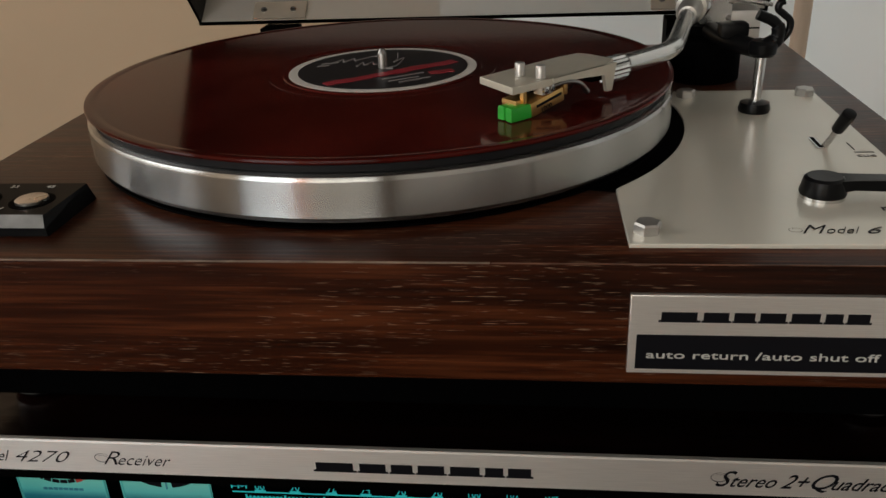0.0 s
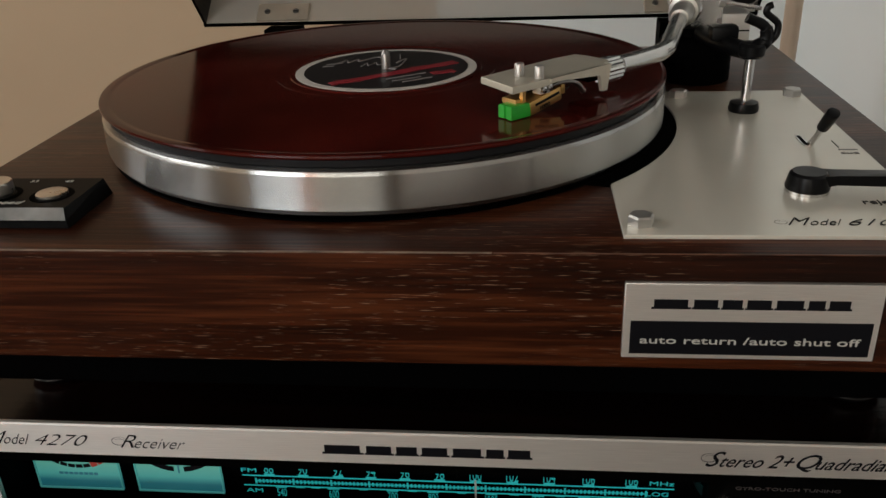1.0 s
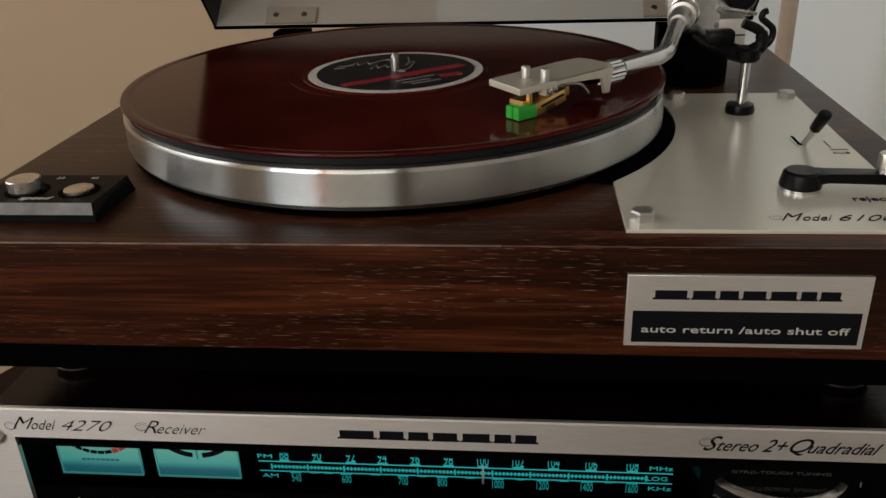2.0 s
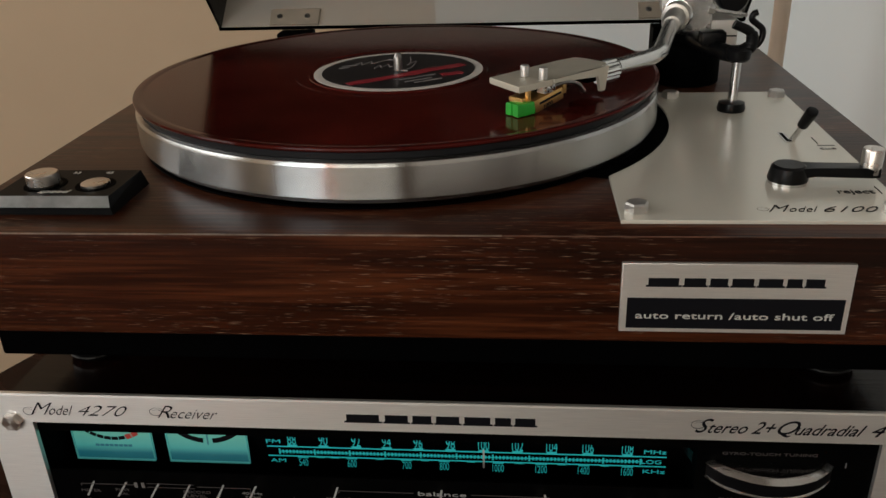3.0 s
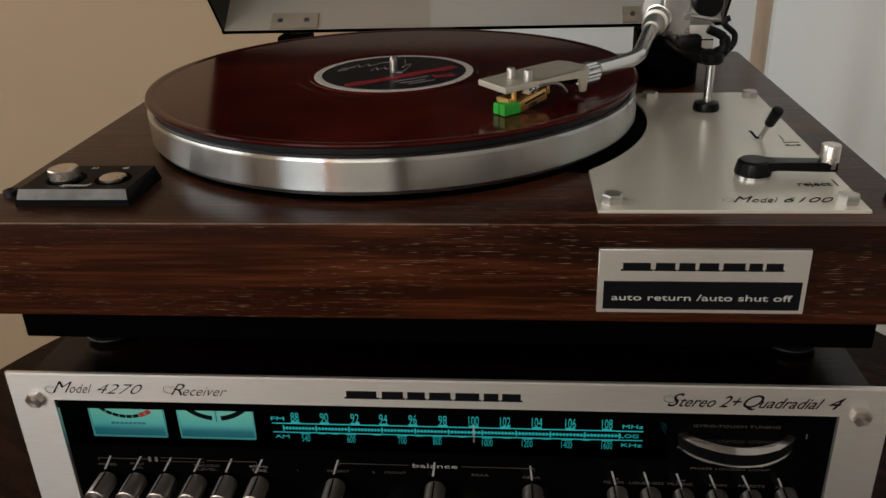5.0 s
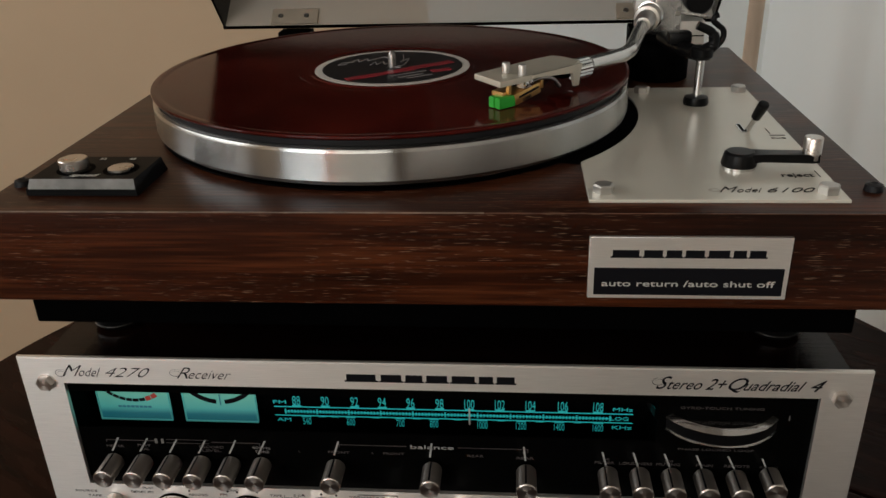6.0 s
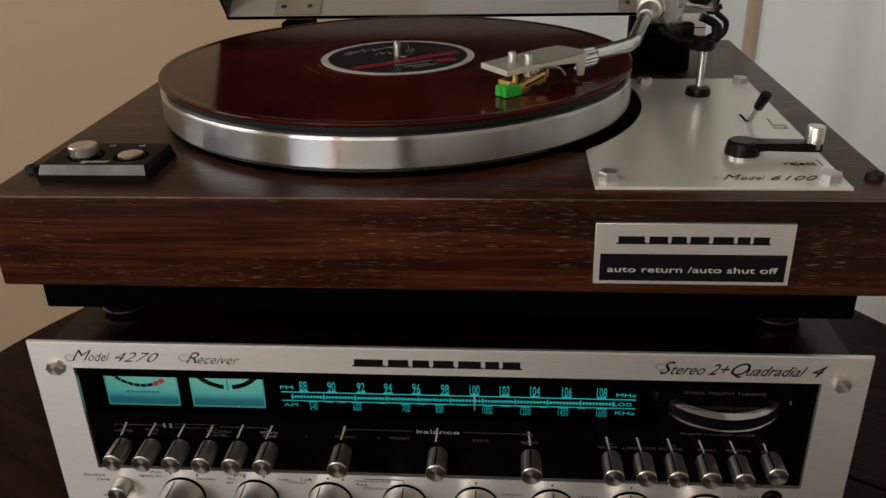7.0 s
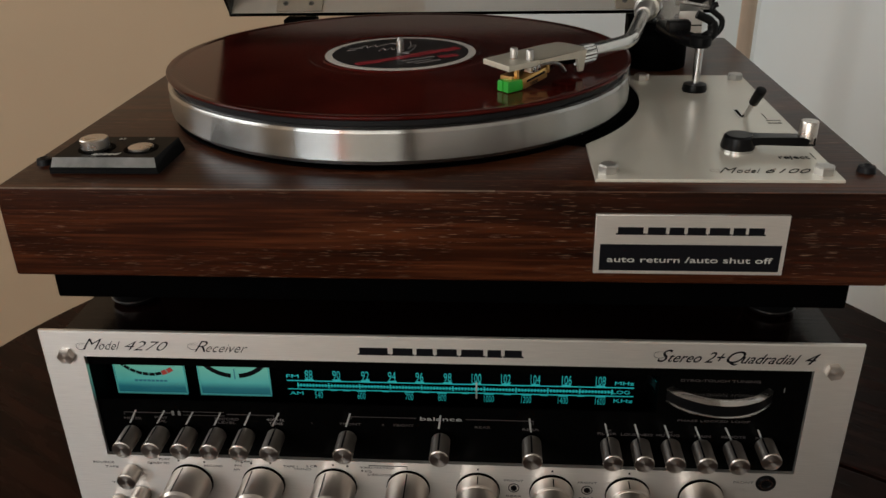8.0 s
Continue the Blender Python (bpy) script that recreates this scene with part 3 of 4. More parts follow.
# lit meters, drawn in the plane of the panel and then set back into the recess
ON_PANEL = set(bpy.data.objects)
for mx, red in ((-0.1818, True), (-0.1338, False)):
    w = 0.0405
    meter = rpart("meter", box(mx, mx + w, 0.0022, 0.0029, 0.1772, 0.1995, 0.0002), METER, "teal backlit signal meter")
    for lx0, lx1, lz0, lz1 in ((mx, mx + w, 0.1772, 0.1779), (mx, mx + 0.0006, 0.1779, 0.1995), (mx + w - 0.0006, mx + w, 0.1779, 0.1995)):
        part("lens_lip", box(lx0, lx1, 0.0012, 0.0021, lz0, lz1, 0.0001), METER_LIP, receiver).parent = meter
    cx, cz, rr = mx + 0.0208, 0.2122, 0.0222
    spans = [(-140 + 9.5 * k, -140 + 9.5 * k + 8.5) for k in range(9)] if red else [(-138, -96), (-84, -42)]
    for i, (a0, a1) in enumerate(spans):
        seg_bm = bmesh.new()
        for k in range(6):
            b0, b1 = radians(a0 + (a1 - a0) * k / 6), radians(a0 + (a1 - a0) * (k + 1) / 6)
            wide = 0.0014 if not red or i >= 7 else 0.0010
            quad = []
            for b, r in ((b0, rr - wide), (b1, rr - wide), (b1, rr + wide), (b0, rr + wide)):
                quad.append((cx + r * math.cos(b), min(0.1992, cz + r * math.sin(b))))
            if max(q[1] for q in quad) - min(q[1] for q in quad) > 1e-5 and quad[0][1] < 0.1990:
                seg_bm.faces.new([seg_bm.verts.new((x, 0.0019, z)) for x, z in quad])
        if seg_bm.faces:
            bmesh.ops.remove_doubles(seg_bm, verts=seg_bm.verts, dist=1e-6)
            part("red_zone" if red and i >= 7 else "scale_mark", seg_bm, METER_RED if red and i >= 7 else INK, meter)
        else:
            seg_bm.free()
    if red:
        part("printed_bar", bars([(mx + 0.011 + 0.0024 * k, mx + 0.0128 + 0.0024 * k, 0.1852, 0.1864) for k in range(8)]), METER_LOW, meter).location.y = 0.0020
    else:
        part("needle", bars([(mx + 0.0204, mx + 0.0210, 0.1880, 0.1949)]), METER_LOW, meter).location.y = 0.0019

# tuning scale
SC = 0.0028
scale_bm = bars([(-0.0840, 0.1062, 0.1872, 0.1877), (-0.0840, 0.1062, 0.1816, 0.1821), (-0.0780, 0.0945, 0.1842, 0.1847)])
for k in range(101):
    x = -0.0780 + 0.1725 * k / 100
    hgt = 0.0016 if k % 10 == 0 else 0.0009
    box(x - 0.0004, x + 0.0004, -0.0003, 0, 0.18445 - hgt, 0.18445 + hgt, bm=scale_bm)
FM = [-0.0715, -0.0560, -0.0400, -0.0252, -0.0100, 0.0054, 0.0212, 0.0372, 0.0532, 0.0700, 0.0882]
AM = [(-0.0668, "540"), (-0.0428, "600"), (-0.0160, "700"), (0.0022, "800"), (0.0280, "1000"), (0.0484, "1200"), (0.0684, "1400"), (0.0886, "1600")]
for x in FM:
    box(x - 0.0024, x + 0.0024, -0.0003, 0, 0.1877, 0.1886, bm=scale_bm)
for x, s in AM:
    box(x - 0.0026, x + 0.0026, -0.0003, 0, 0.1809, 0.1816, bm=scale_bm)
for x in (-0.058, -0.051, -0.029, -0.007, 0.015, 0.038, 0.058, 0.078):
    box(x - 0.002, x + 0.002, -0.0003, 0, 0.1812, 0.1816, bm=scale_bm)
dial = part("tuning_scale", scale_bm, TEAL, panel, "glowing teal tuning scale")
dial.location.y = SC
for x, s in zip(FM, range(88, 110, 2)):
    hw = 0.0021 if s < 100 else 0.0026
    lettering(str(s), x - hw, x + hw, 0.1888, 0.0060, TEAL, panel, FRONT(SC), label="glowing teal number %d" % s, bold=-0.008)
for x, s in AM:
    hw = 0.0022 if len(s) == 3 else 0.0027
    lettering(s, x - hw, x + hw, 0.1761, 0.0046, TEAL, panel, FRONT(SC), label="glowing teal number " + s, bold=-0.008)
for s, x0, x1, z in (("FM", -0.0842, -0.0772, 0.1893), ("AM", -0.0832, -0.0755, 0.1780), ("MHz", 0.0958, 0.1060, 0.1892), ("LOG", 0.0948, 0.1040, 0.1834), ("KHz", 0.0958, 0.1060, 0.1778)):
    lettering(s, x0, x1, z, 0.0023, TEAL, panel, FRONT(SC), label="glowing teal letters " + s)
part("dial_pointer", bars([(0.0207, 0.0216, 0.1785, 0.1892)]), WHITE_INK, panel, "pale dial pointer").location.y = SC - 0.0004

SET_BACK = Matrix.Translation((0.043, 0.0232, 0.4508)) @ Matrix.Diagonal((1.0644, 1.0, 1.0644, 1.0)) @ Matrix.Translation((-0.043, 0.0, -0.4508))
for ob in set(bpy.data.objects) - ON_PANEL:
    ob.data.transform(SET_BACK)

# tuning flywheel
wheel = part("tuning_wheel", lathe([(0, 0), (0.0335, 0), (0.0348, 0.0005), (0.0350, 0.0012), (0.0342, 0.0018), (0.0342, 0.0080), (0.0351, 0.0083), (0.0352, 0.0088), (0.0327, 0.0108), (0.0322, 0.0109), (0.0316, 0.0106), (0.0312, 0.0102), (0, 0.0102)], 96), CHROME, receiver, "polished edge of a horizontal tuning flywheel")
wheel.matrix_basis = pose(0.1515, 0.0235, 0.1775 + DZ)
band = part("grip_band", lathe([(0.0343, 0.0019), (0.0347, 0.0022), (0.0347, 0.0076), (0.0343, 0.0079)], 96), BLACK, wheel, "black ribbed grip band")

# white print on the panel
for s, x0, x1, z, h, mat in (("balance", -0.0113, 0.0122, 0.1614, 0.0026, LINE), ("FRONT", -0.0572, -0.0452, 0.1568, 0.0016, DIM_INK), ("FRONT", -0.0265, -0.0150, 0.1568, 0.0016, DIM_INK), ("REAR", 0.0195, 0.0285, 0.1568, 0.0016, DIM_INK), ("REAR", 0.0462, 0.0555, 0.1562, 0.0016, DIM_INK), ("L", -0.0737, -0.0727, 0.1568, 0.0014, DIM_INK), ("R", -0.0330, -0.0318, 0.1568, 0.0014, DIM_INK),
                            ("FILTER", 0.0880, 0.0985, 0.1546, 0.0017, DIM_INK), ("HI", 0.0930, 0.0955, 0.1570, 0.0015, DIM_INK), ("LOUDNESS", 0.1010, 0.1185, 0.1546, 0.0017, DIM_INK), ("MUTING", 0.1205, 0.1330, 0.1546, 0.0017, DIM_INK), ("FM", 0.1250, 0.1290, 0.1568, 0.0015, DIM_INK), ("MAIN", 0.1415, 0.1500, 0.1546, 0.0017, DIM_INK), ("REMOTE", 0.1560, 0.1690, 0.1546, 0.0017, DIM_INK), ("POWER", 0.1745, 0.1840, 0.1542, 0.0017, DIM_INK),
                            ("METER", -0.1838, -0.1735, 0.1570, 0.0017, DIM_INK), ("PLAY", -0.1655, -0.1580, 0.1580, 0.0017, DIM_INK), ("CAL", -0.1645, -0.1590, 0.1555, 0.0017, DIM_INK), ("RECORD", -0.1300, -0.1160, 0.1580, 0.0017, DIM_INK), ("LEVEL", -0.1285, -0.1180, 0.1555, 0.0017, DIM_INK), ("400Hz", -0.1000, -0.0895, 0.1583, 0.0018, GREY_INK), ("TONE", -0.0985, -0.0905, 0.1556, 0.0018, GREY_INK),
                            ("GYRO-TOUCH TUNING", 0.1300, 0.1720, 0.1915, 0.0016, DIM_INK), ("PHASE LOCKED LOOP", 0.1310, 0.1700, 0.1652, 0.0014, DIM_INK)):
    lettering(s, x0, x1, z, h, mat, panel, FRONT(0.0030), bold=0.0)
for rect in [(-0.0505, -0.0135, 0.16265, 0.16295), (-0.0508, -0.0505, 0.1612, 0.16295), (0.0145, 0.0520, 0.16265, 0.16295), (0.0520, 0.0523, 0.1605, 0.16295), (-0.1830, -0.1550, 0.1620, 0.1623), (-0.1225, -0.0955, 0.1620, 0.1623), (-0.1833, -0.1830, 0.1605, 0.1623), (-0.0955, -0.0952, 0.1600, 0.1623), (-0.1485, -0.1240, 0.1632, 0.1634), (-0.1485, -0.1240, 0.1609, 0.1611)]:
    part("printed_line", bars([rect]), DIM_INK, panel).location.y = 0.0029
for rect in [(-0.1550, -0.1535, 0.1606, 0.1636), (-0.1513, -0.1498, 0.1606, 0.1636), (0.1848, 0.1853, 0.1858, 0.1886)]:
    part("printed_mark", bars([rect]), GREY_INK, panel).location.y = 0.0029

# small knobs on the panel and large knobs on the faceplate


def small_knob(x, z, y, length, r, line, shaft=0.0022):
    k = part("knob", lathe([(0, shaft), (r * 0.97, shaft), (r * 0.97, length - 0.0012), (r, length - 0.0010), (r, length - 0.0004), (r * 0.9, length), (0, length - 0.0003)], 40), SPUN, receiver, "short spun aluminium knob")
    k.matrix_basis = pose(x, y, z + DZ, 90, 0, 0) @ pose(0, 0, 0, 0, 0, line)
    part("shaft", lathe([(0, 0), (r * 0.6, 0), (r * 0.6, shaft), (0, shaft)], 20), MATT_BLACK, k)
    part("pointer_line", box(-0.0005, 0.0005, r * 0.9, r * 0.985, shaft + 0.0004, length - 0.0014), INK, k, "black pointer line")
    return k


for x in (-0.1796, -0.1628, -0.1460, -0.1292, -0.1122, -0.0948):
    small_knob(x, 0.1490, 0.0030, 0.0185, 0.0055, 18 if -0.17 < x < -0.1 else 0)
for x in (-0.0533, 0.0003, 0.0515):
    small_knob(x, 0.1490, 0.0030, 0.0185, 0.0056, 4)
for x in (0.0950, 0.1118, 0.1284, 0.1452, 0.1622):
    small_knob(x, 0.1495, 0.0030, 0.0185, 0.0055, 20)
small_knob(0.1792, 0.1518, 0.0030, 0.0165, 0.0055, 22)
for x, z in ((-0.1842, 0.1212), (-0.1812, 0.1045), (-0.1965, 0.0975)):
    small_knob(x, z, 0.0, 0.0105, 0.0056, 180, 0.0006).name = "push_button"


def big_knob(x, z, turn=0.0, ringed=False):
    r, length = 0.0124, 0.0245
    groove = [(r, 0.0098), (r * 0.975, 0.0101), (r * 0.975, 0.0107), (r * 0.99, 0.0110), (r * 0.94, 0.0112)] if ringed else []
    r2 = r * 0.94 if ringed else r
    k = part("control_knob", lathe([(0, 0.0018), (r, 0.0018), *groove, (r2, 0.0116), (r2, length - 0.0016), (r2 * 0.90, length), (0, length - 0.0005)], 56), SPUN, receiver, "large spun aluminium control knob")
    k.matrix_basis = pose(x, 0.0, z + DZ, 90, 0, 0) @ pose(0, 0, 0, 0, 0, turn)
    part("pointer_line", box(-0.00035, 0.00035, r * 0.90, r * 1.012 if not ringed else r * 1.0, 0.003, 0.0095 if ringed else length - 0.0016), INK, k, "black pointer line")
    part("base_collar", lathe([(0, 0), (r * 1.03, 0), (r * 1.03, 0.0009), (r * 0.9, 0.0012), (r * 0.9, 0.0018), (0, 0.0018)], 40), MATT_BLACK, k, "thin black collar")
    return k


for x, turn in ((-0.1490, 14), (-0.1055, 24), (-0.0625, 22), (-0.0195, 0), (0.0213, 0), (0.0638, -2), (0.1072, 3), (0.1484, 140)):
    big_knob(x, 0.1148, turn, 0 < x < 0.12)
for x in (0.0420, 0.0840):
    jk = part("balance_screw", lathe([(0, 0), (0.0018, 0), (0.0018, 0.0006), (0.0009, 0.0007), (0, 0.0004)], 20), BLACK, receiver, "small black trim screw")
    jk.matrix_basis = pose(x, 0.0, 0.1172 + DZ, 90, 0, 0)
    part("collar", lathe([(0.0028, 0), (0.0032, 0), (0.0032, 0.0003), (0.0028, 0.0003), (0.0028, 0)], 24), INK, jk)
jack = part("headphone_jack", lathe([(0, 0.0), (0.0028, 0.0), (0.0028, 0.0008), (0.0024, 0.0008), (0.0022, 0.0003), (0, 0.0003)], 28), BLACK, receiver, "black headphone socket with chrome collar")
jack.matrix_basis = pose(0.1832, 0.0, 0.1262 + DZ, 90, 0, 0)
part("collar", lathe([(0.0028, 0.0), (0.0028, 0.0012), (0.0038, 0.0012), (0.0038, 0.0)], 28), CHROME, jack)
part("ring", lathe([(0.0038, 0.0), (0.0038, 0.0005), (0.0056, 0.0005), (0.0056, 0.0)], 28), BLACK, jack)

# pale ticks behind the small knobs: reflections in the glass, drawn as print
for x, dx, z in ((-0.1785, 0.0050, 0.1590), (-0.1620, 0.0058, 0.1590), (-0.1450, 0.0055, 0.1588), (-0.1285, 0.0050, 0.1588), (-0.1110, 0.0045, 0.1592), (-0.0945, 0.0047, 0.1592), (-0.0525, 0.0030, 0.1602), (-0.0003, 0.0012, 0.1605), (0.0505, -0.0010, 0.1598), (0.0930, -0.0024, 0.1578), (0.1096, -0.0030, 0.1578), (0.1262, -0.0036, 0.1576), (0.1430, -0.0040, 0.1572), (0.1596, -0.0046, 0.1572), (0.1770, -0.0040, 0.1562)):
    tick = bmesh.new()
    corners = [(x + side * 0.0005 + k * dx / 2, z + k * 0.0046) for side, k in ((-1, -1), (1, -1), (1, 1), (-1, 1))]
    prism([(cx, cz) for cx, cz in corners], -0.0001, 0.0002, bm=tick, m=FRONT(0.0029))
    part("knob_reflection", tick, LINE, panel, "painted pale reflection of a knob line")

# black print on the faceplate
for s, x0, x1, z, h in (("FRONT", 0.1655, 0.1765, 0.1256, 0.0017), ("FRONT", 0.0365, 0.0475, 0.1220, 0.0014), ("REAR", 0.0378, 0.0466, 0.1105, 0.0014), ("FRONT", 0.0785, 0.0895, 0.1220, 0.0014), ("REAR", 0.0798, 0.0886, 0.1105, 0.0014), ("VARI-MATRIX", -0.0470, -0.0268, 0.1283, 0.0014), ("SQ", -0.0445, -0.0405, 0.1255, 0.0014), ("DECODER", -0.0430, -0.0265, 0.1232, 0.0014), ("SOURCE", -0.2075, -0.1945, 0.1268, 0.0014), ("TAPE", -0.2005, -0.1925, 0.1235, 0.0014), ("TAPE", -0.1985, -0.1900, 0.1115, 0.0014), ("PLAY", -0.1665, -0.1600, 0.1302, 0.0014), ("DOLBY FM", -0.1740, -0.1610, 0.1272, 0.0014), ("RECORD", -0.1400, -0.1290, 0.1262, 0.0014), ("PHONO", -0.1205, -0.1105, 0.1302, 0.0014), ("FM", -0.1215, -0.1175, 0.1270, 0.0014), ("AM", -0.1230, -0.1190, 0.1240, 0.0014), ("TAPE 1", -0.0925, -0.0840, 0.1275, 0.0014), ("2 CH", -0.0790, -0.0725, 0.1280, 0.0014), ("MONO", -0.0860, -0.0760, 0.1258, 0.0014)):
    lettering(s, x0, x1, z, h, GREY_INK, faceplate, FRONT(0.0))
for x, z in ((-0.172, 0.1275), (-0.155, 0.1300), (-0.1395, 0.1295), (-0.1170, 0.1300), (-0.1115, 0.1295), (-0.1000, 0.1300), (-0.0735, 0.1290), (-0.0630, 0.1300), (-0.0545, 0.1295), (-0.0460, 0.1265), (0.0213, 0.1300), (0.0638, 0.1302), (0.1072, 0.1302)):
    part("printed_dot", box(x - 0.0005, x + 0.0005, -0.0003, 0, z - 0.0005, z + 0.0005), INK, faceplate)
for x0, x1, z0, z1 in ((-0.0420, -0.0195, 0.1303, 0.1306), (-0.0198, -0.0195, 0.1283, 0.1306)):
    part("printed_line", box(x0, x1, -0.0003, 0, z0, z1), INK, faceplate)

# the turntable ---------------------------------------------------------------
CX, CY = -0.0350, 0.1760                                  # platter axis
PLINTH_Z0, PLINTH_Z1, CASE_TOP = 0.2520, 0.3015, 0.2128
turntable = thing("turntable", "walnut turntable with silver platter and open smoked lid", "turntable", 0, 0, CASE_TOP)


def tpart(name, bm, mat, label="", parent=None):
    ob = part(name, bm, mat, parent or turntable, label)
    return under(ob, turntable) if parent is None else ob


plinth = tpart("plinth", box(-0.2236, 0.2236, 0.0, 0.3640, PLINTH_Z0, PLINTH_Z1, 0.0017, 3), WALNUT, "walnut veneered plinth with worn and highlit front edge")
tpart("base_board", box(-0.2095, 0.2106, 0.0098, 0.3500, 0.2335, PLINTH_Z0, 0.0015), MATT_BLACK, "matt black recessed base board")
foot_bm = lathe([(0, 0), (0.011, 0), (0.0135, 0.0025), (0.014, 0.010), (0.0150, 0.012), (0.0150, 0.0207), (0, 0.0207)], 36)
tf = part("foot", foot_bm, DULL_BLACK, turntable, "round black rubber foot with thin metal ring")
tf.matrix_basis = pose(-0.1845, 0.0480, 0)
tring = part("ring", lathe([(0.0134, 0.0030), (0.0140, 0.0031), (0.0140, 0.0038), (0.0134, 0.0039)], 36), DARK_STEEL, tf)
for x, y in ((0.1855, 0.0480), (-0.1845, 0.31), (0.1855, 0.31)):
    f2 = shared("foot", tf, turntable, pose(x, y, 0))
    shared("ring", tring, f2, Matrix.Identity(4))
    f2["label"] = "round black rubber foot with thin metal ring"
for x, y in ((-0.2150, 0.0365), (0.2155, 0.0300)):
    tpart("lid_pad", lathe([(0, 0.3015), (0.0042, 0.3015), (0.0045, 0.3015), (0.0040, 0.0030 + 0.3015), (0.0022, 0.0036 + 0.3015), (0, 0.3036)], 24, m=pose(x, y, 0)), RUBBER, "small round black rubber lid pad")

# flat black disc that paints the dark under the platter, and platter
tpart("platter_shade_disc", lathe([(0, 0), (0.1478, 0), (0.1482, 0.0005), (0.1478, 0.0010), (0, 0.0010)], 96, m=pose(CX, CY, PLINTH_Z1)), MATT_BLACK, "flat black disc for the darkness under the platter")
platter = tpart("platter", lathe([(0, 0.3030), (0.1400, 0.3030), (0.1480, 0.3045), (0.1496, 0.3068), (0.1503, 0.3072), (0.1503, 0.3077), (0.1503, 0.3217), (0.1503, 0.3222), (0.1496, 0.3236), (0.1476, 0.3242), (0, 0.3242)], 180, m=pose(CX, CY, 0)), RIM, "heavy turned aluminium platter")
spindle = tpart("spindle", lathe([(0, 0.300), (0.0027, 0.300), (0.0027, 0.3370), (0.0023, 0.3392), (0.0013, 0.3408), (0, 0.3411)], 24, m=pose(CX, CY, 0)), DARK_STEEL, "steel centre spindle")
mat_ob = tagged(part("platter_mat", lathe([(0.0038, 0.3243), (0.1465, 0.3243), (0.1472, 0.3250), (0.1472, 0.3277), (0.1462, 0.3284), (0.0038, 0.3284)], 128, m=pose(CX, CY, 0)), RUBBER), "dark grey rubber mat on the platter", "platter mat")

# record
Z = 0.3285
record = part("vinyl_record", lathe([(0.0037, Z), (0.1480, Z), (0.1500, Z + 0.0004), (0.1505, Z + 0.0012), (0.1502, Z + 0.0020), (0.1490, Z + 0.0023), (0.1462, Z + 0.0020), (0.1450, Z + 0.0017), (0.1445, Z + 0.0017), (0.0610, Z + 0.0017), (0.0605, Z + 0.0017), (0.0600, Z + 0.0014), (0.0596, Z + 0.0014), (0.0534, Z + 0.0014), (0.0530, Z + 0.0014), (0.0525, Z + 0.0019), (0.0521, Z + 0.0019), (0.0037, Z + 0.0019)], 180), RECORD)
record.matrix_basis = pose(CX, CY, 0)
tagged(record, "translucent dark red record playing on the platter", "record")
LZ = Z + 0.0019


def disc(r0, r1, z):
    return lathe([(r0, z), (r1, z), (r1, z + 0.0002), (r0, z + 0.0002), (r0, z)], 96)


label_disc = part("label", disc(0.0037, 0.0500, LZ), LABEL_WHITE, record, "round paper label with white border")
part("label_print", disc(0.0037, 0.0452, LZ + 0.0002), LABEL_BLACK, label_disc, "black printed middle of the label")


def flat_band(pts, half):
    """A thin ragged strip along a line, for painted brush marks."""
    own, rnd = bmesh.new(), random.Random(7)
    edge = []
    for (x0, y0), (x1, y1) in zip(pts, pts[1:]):
        for k in range(8):
            edge.append((x0 + (x1 - x0) * k / 8, y0 + (y1 - y0) * k / 8))
    d = Vector((pts[-1][0] - pts[0][0], pts[-1][1] - pts[0][1])).normalized()
    rows = []
    for x, y in edge:
        a, b = half * rnd.uniform(0.7, 1.1), half * rnd.uniform(0.6, 1.1)
        rows.append(((x - d.y * a, y + d.x * a), (x + d.y * b, y - d.x * b)))
    own.free()
    return prism([r[1] for r in rows] + [r[0] for r in reversed(rows)], LZ + 0.0004, LZ + 0.0007)


part("red_band", flat_band([(-0.0235, -0.0355), (0.010, -0.010), (0.0415, 0.0150)], 0.0042), LABEL_RED, label_disc, "red brush band across the label")
part("red_patch", flat_band([(0.0270, -0.0150), (0.0400, -0.0080)], 0.0038), LABEL_RED, label_disc, "red printed patch")
for x0, y0, x1, y1 in ((0.004, -0.0265, 0.026, -0.0110), (0.008, -0.0310, 0.024, -0.0200), (0.0135, -0.0330, 0.0300, -0.0215), (-0.036, 0.010, -0.026, 0.014), (-0.037, 0.005, -0.030, 0.007)):
    part("printed_bar", flat_band([(x0, y0), (x1, y1)], 0.0008), LABEL_GREY, label_disc, "small grey print")
for pts in ([(-0.030, 0.012), (-0.026, 0.020), (-0.024, 0.014), (-0.020, 0.022), (-0.018, 0.017), (-0.010, 0.027), (-0.004, 0.024)],
            [(-0.015, 0.004), (-0.013, 0.012), (-0.011, 0.006), (-0.008, 0.013), (-0.006, 0.007), (-0.003, 0.011)],
            [(0.003, 0.034), (0.005, 0.020), (0.004, 0.012), (0.008, 0.022), (0.007, 0.004), (0.002, -0.002), (0.006, -0.004)]):
    part("scribble", tube(curve([(x, y, LZ + 0.0005) for x, y in pts], 5), 0.00045, 6), LABEL_GREY, label_disc, "pale handwritten stroke")

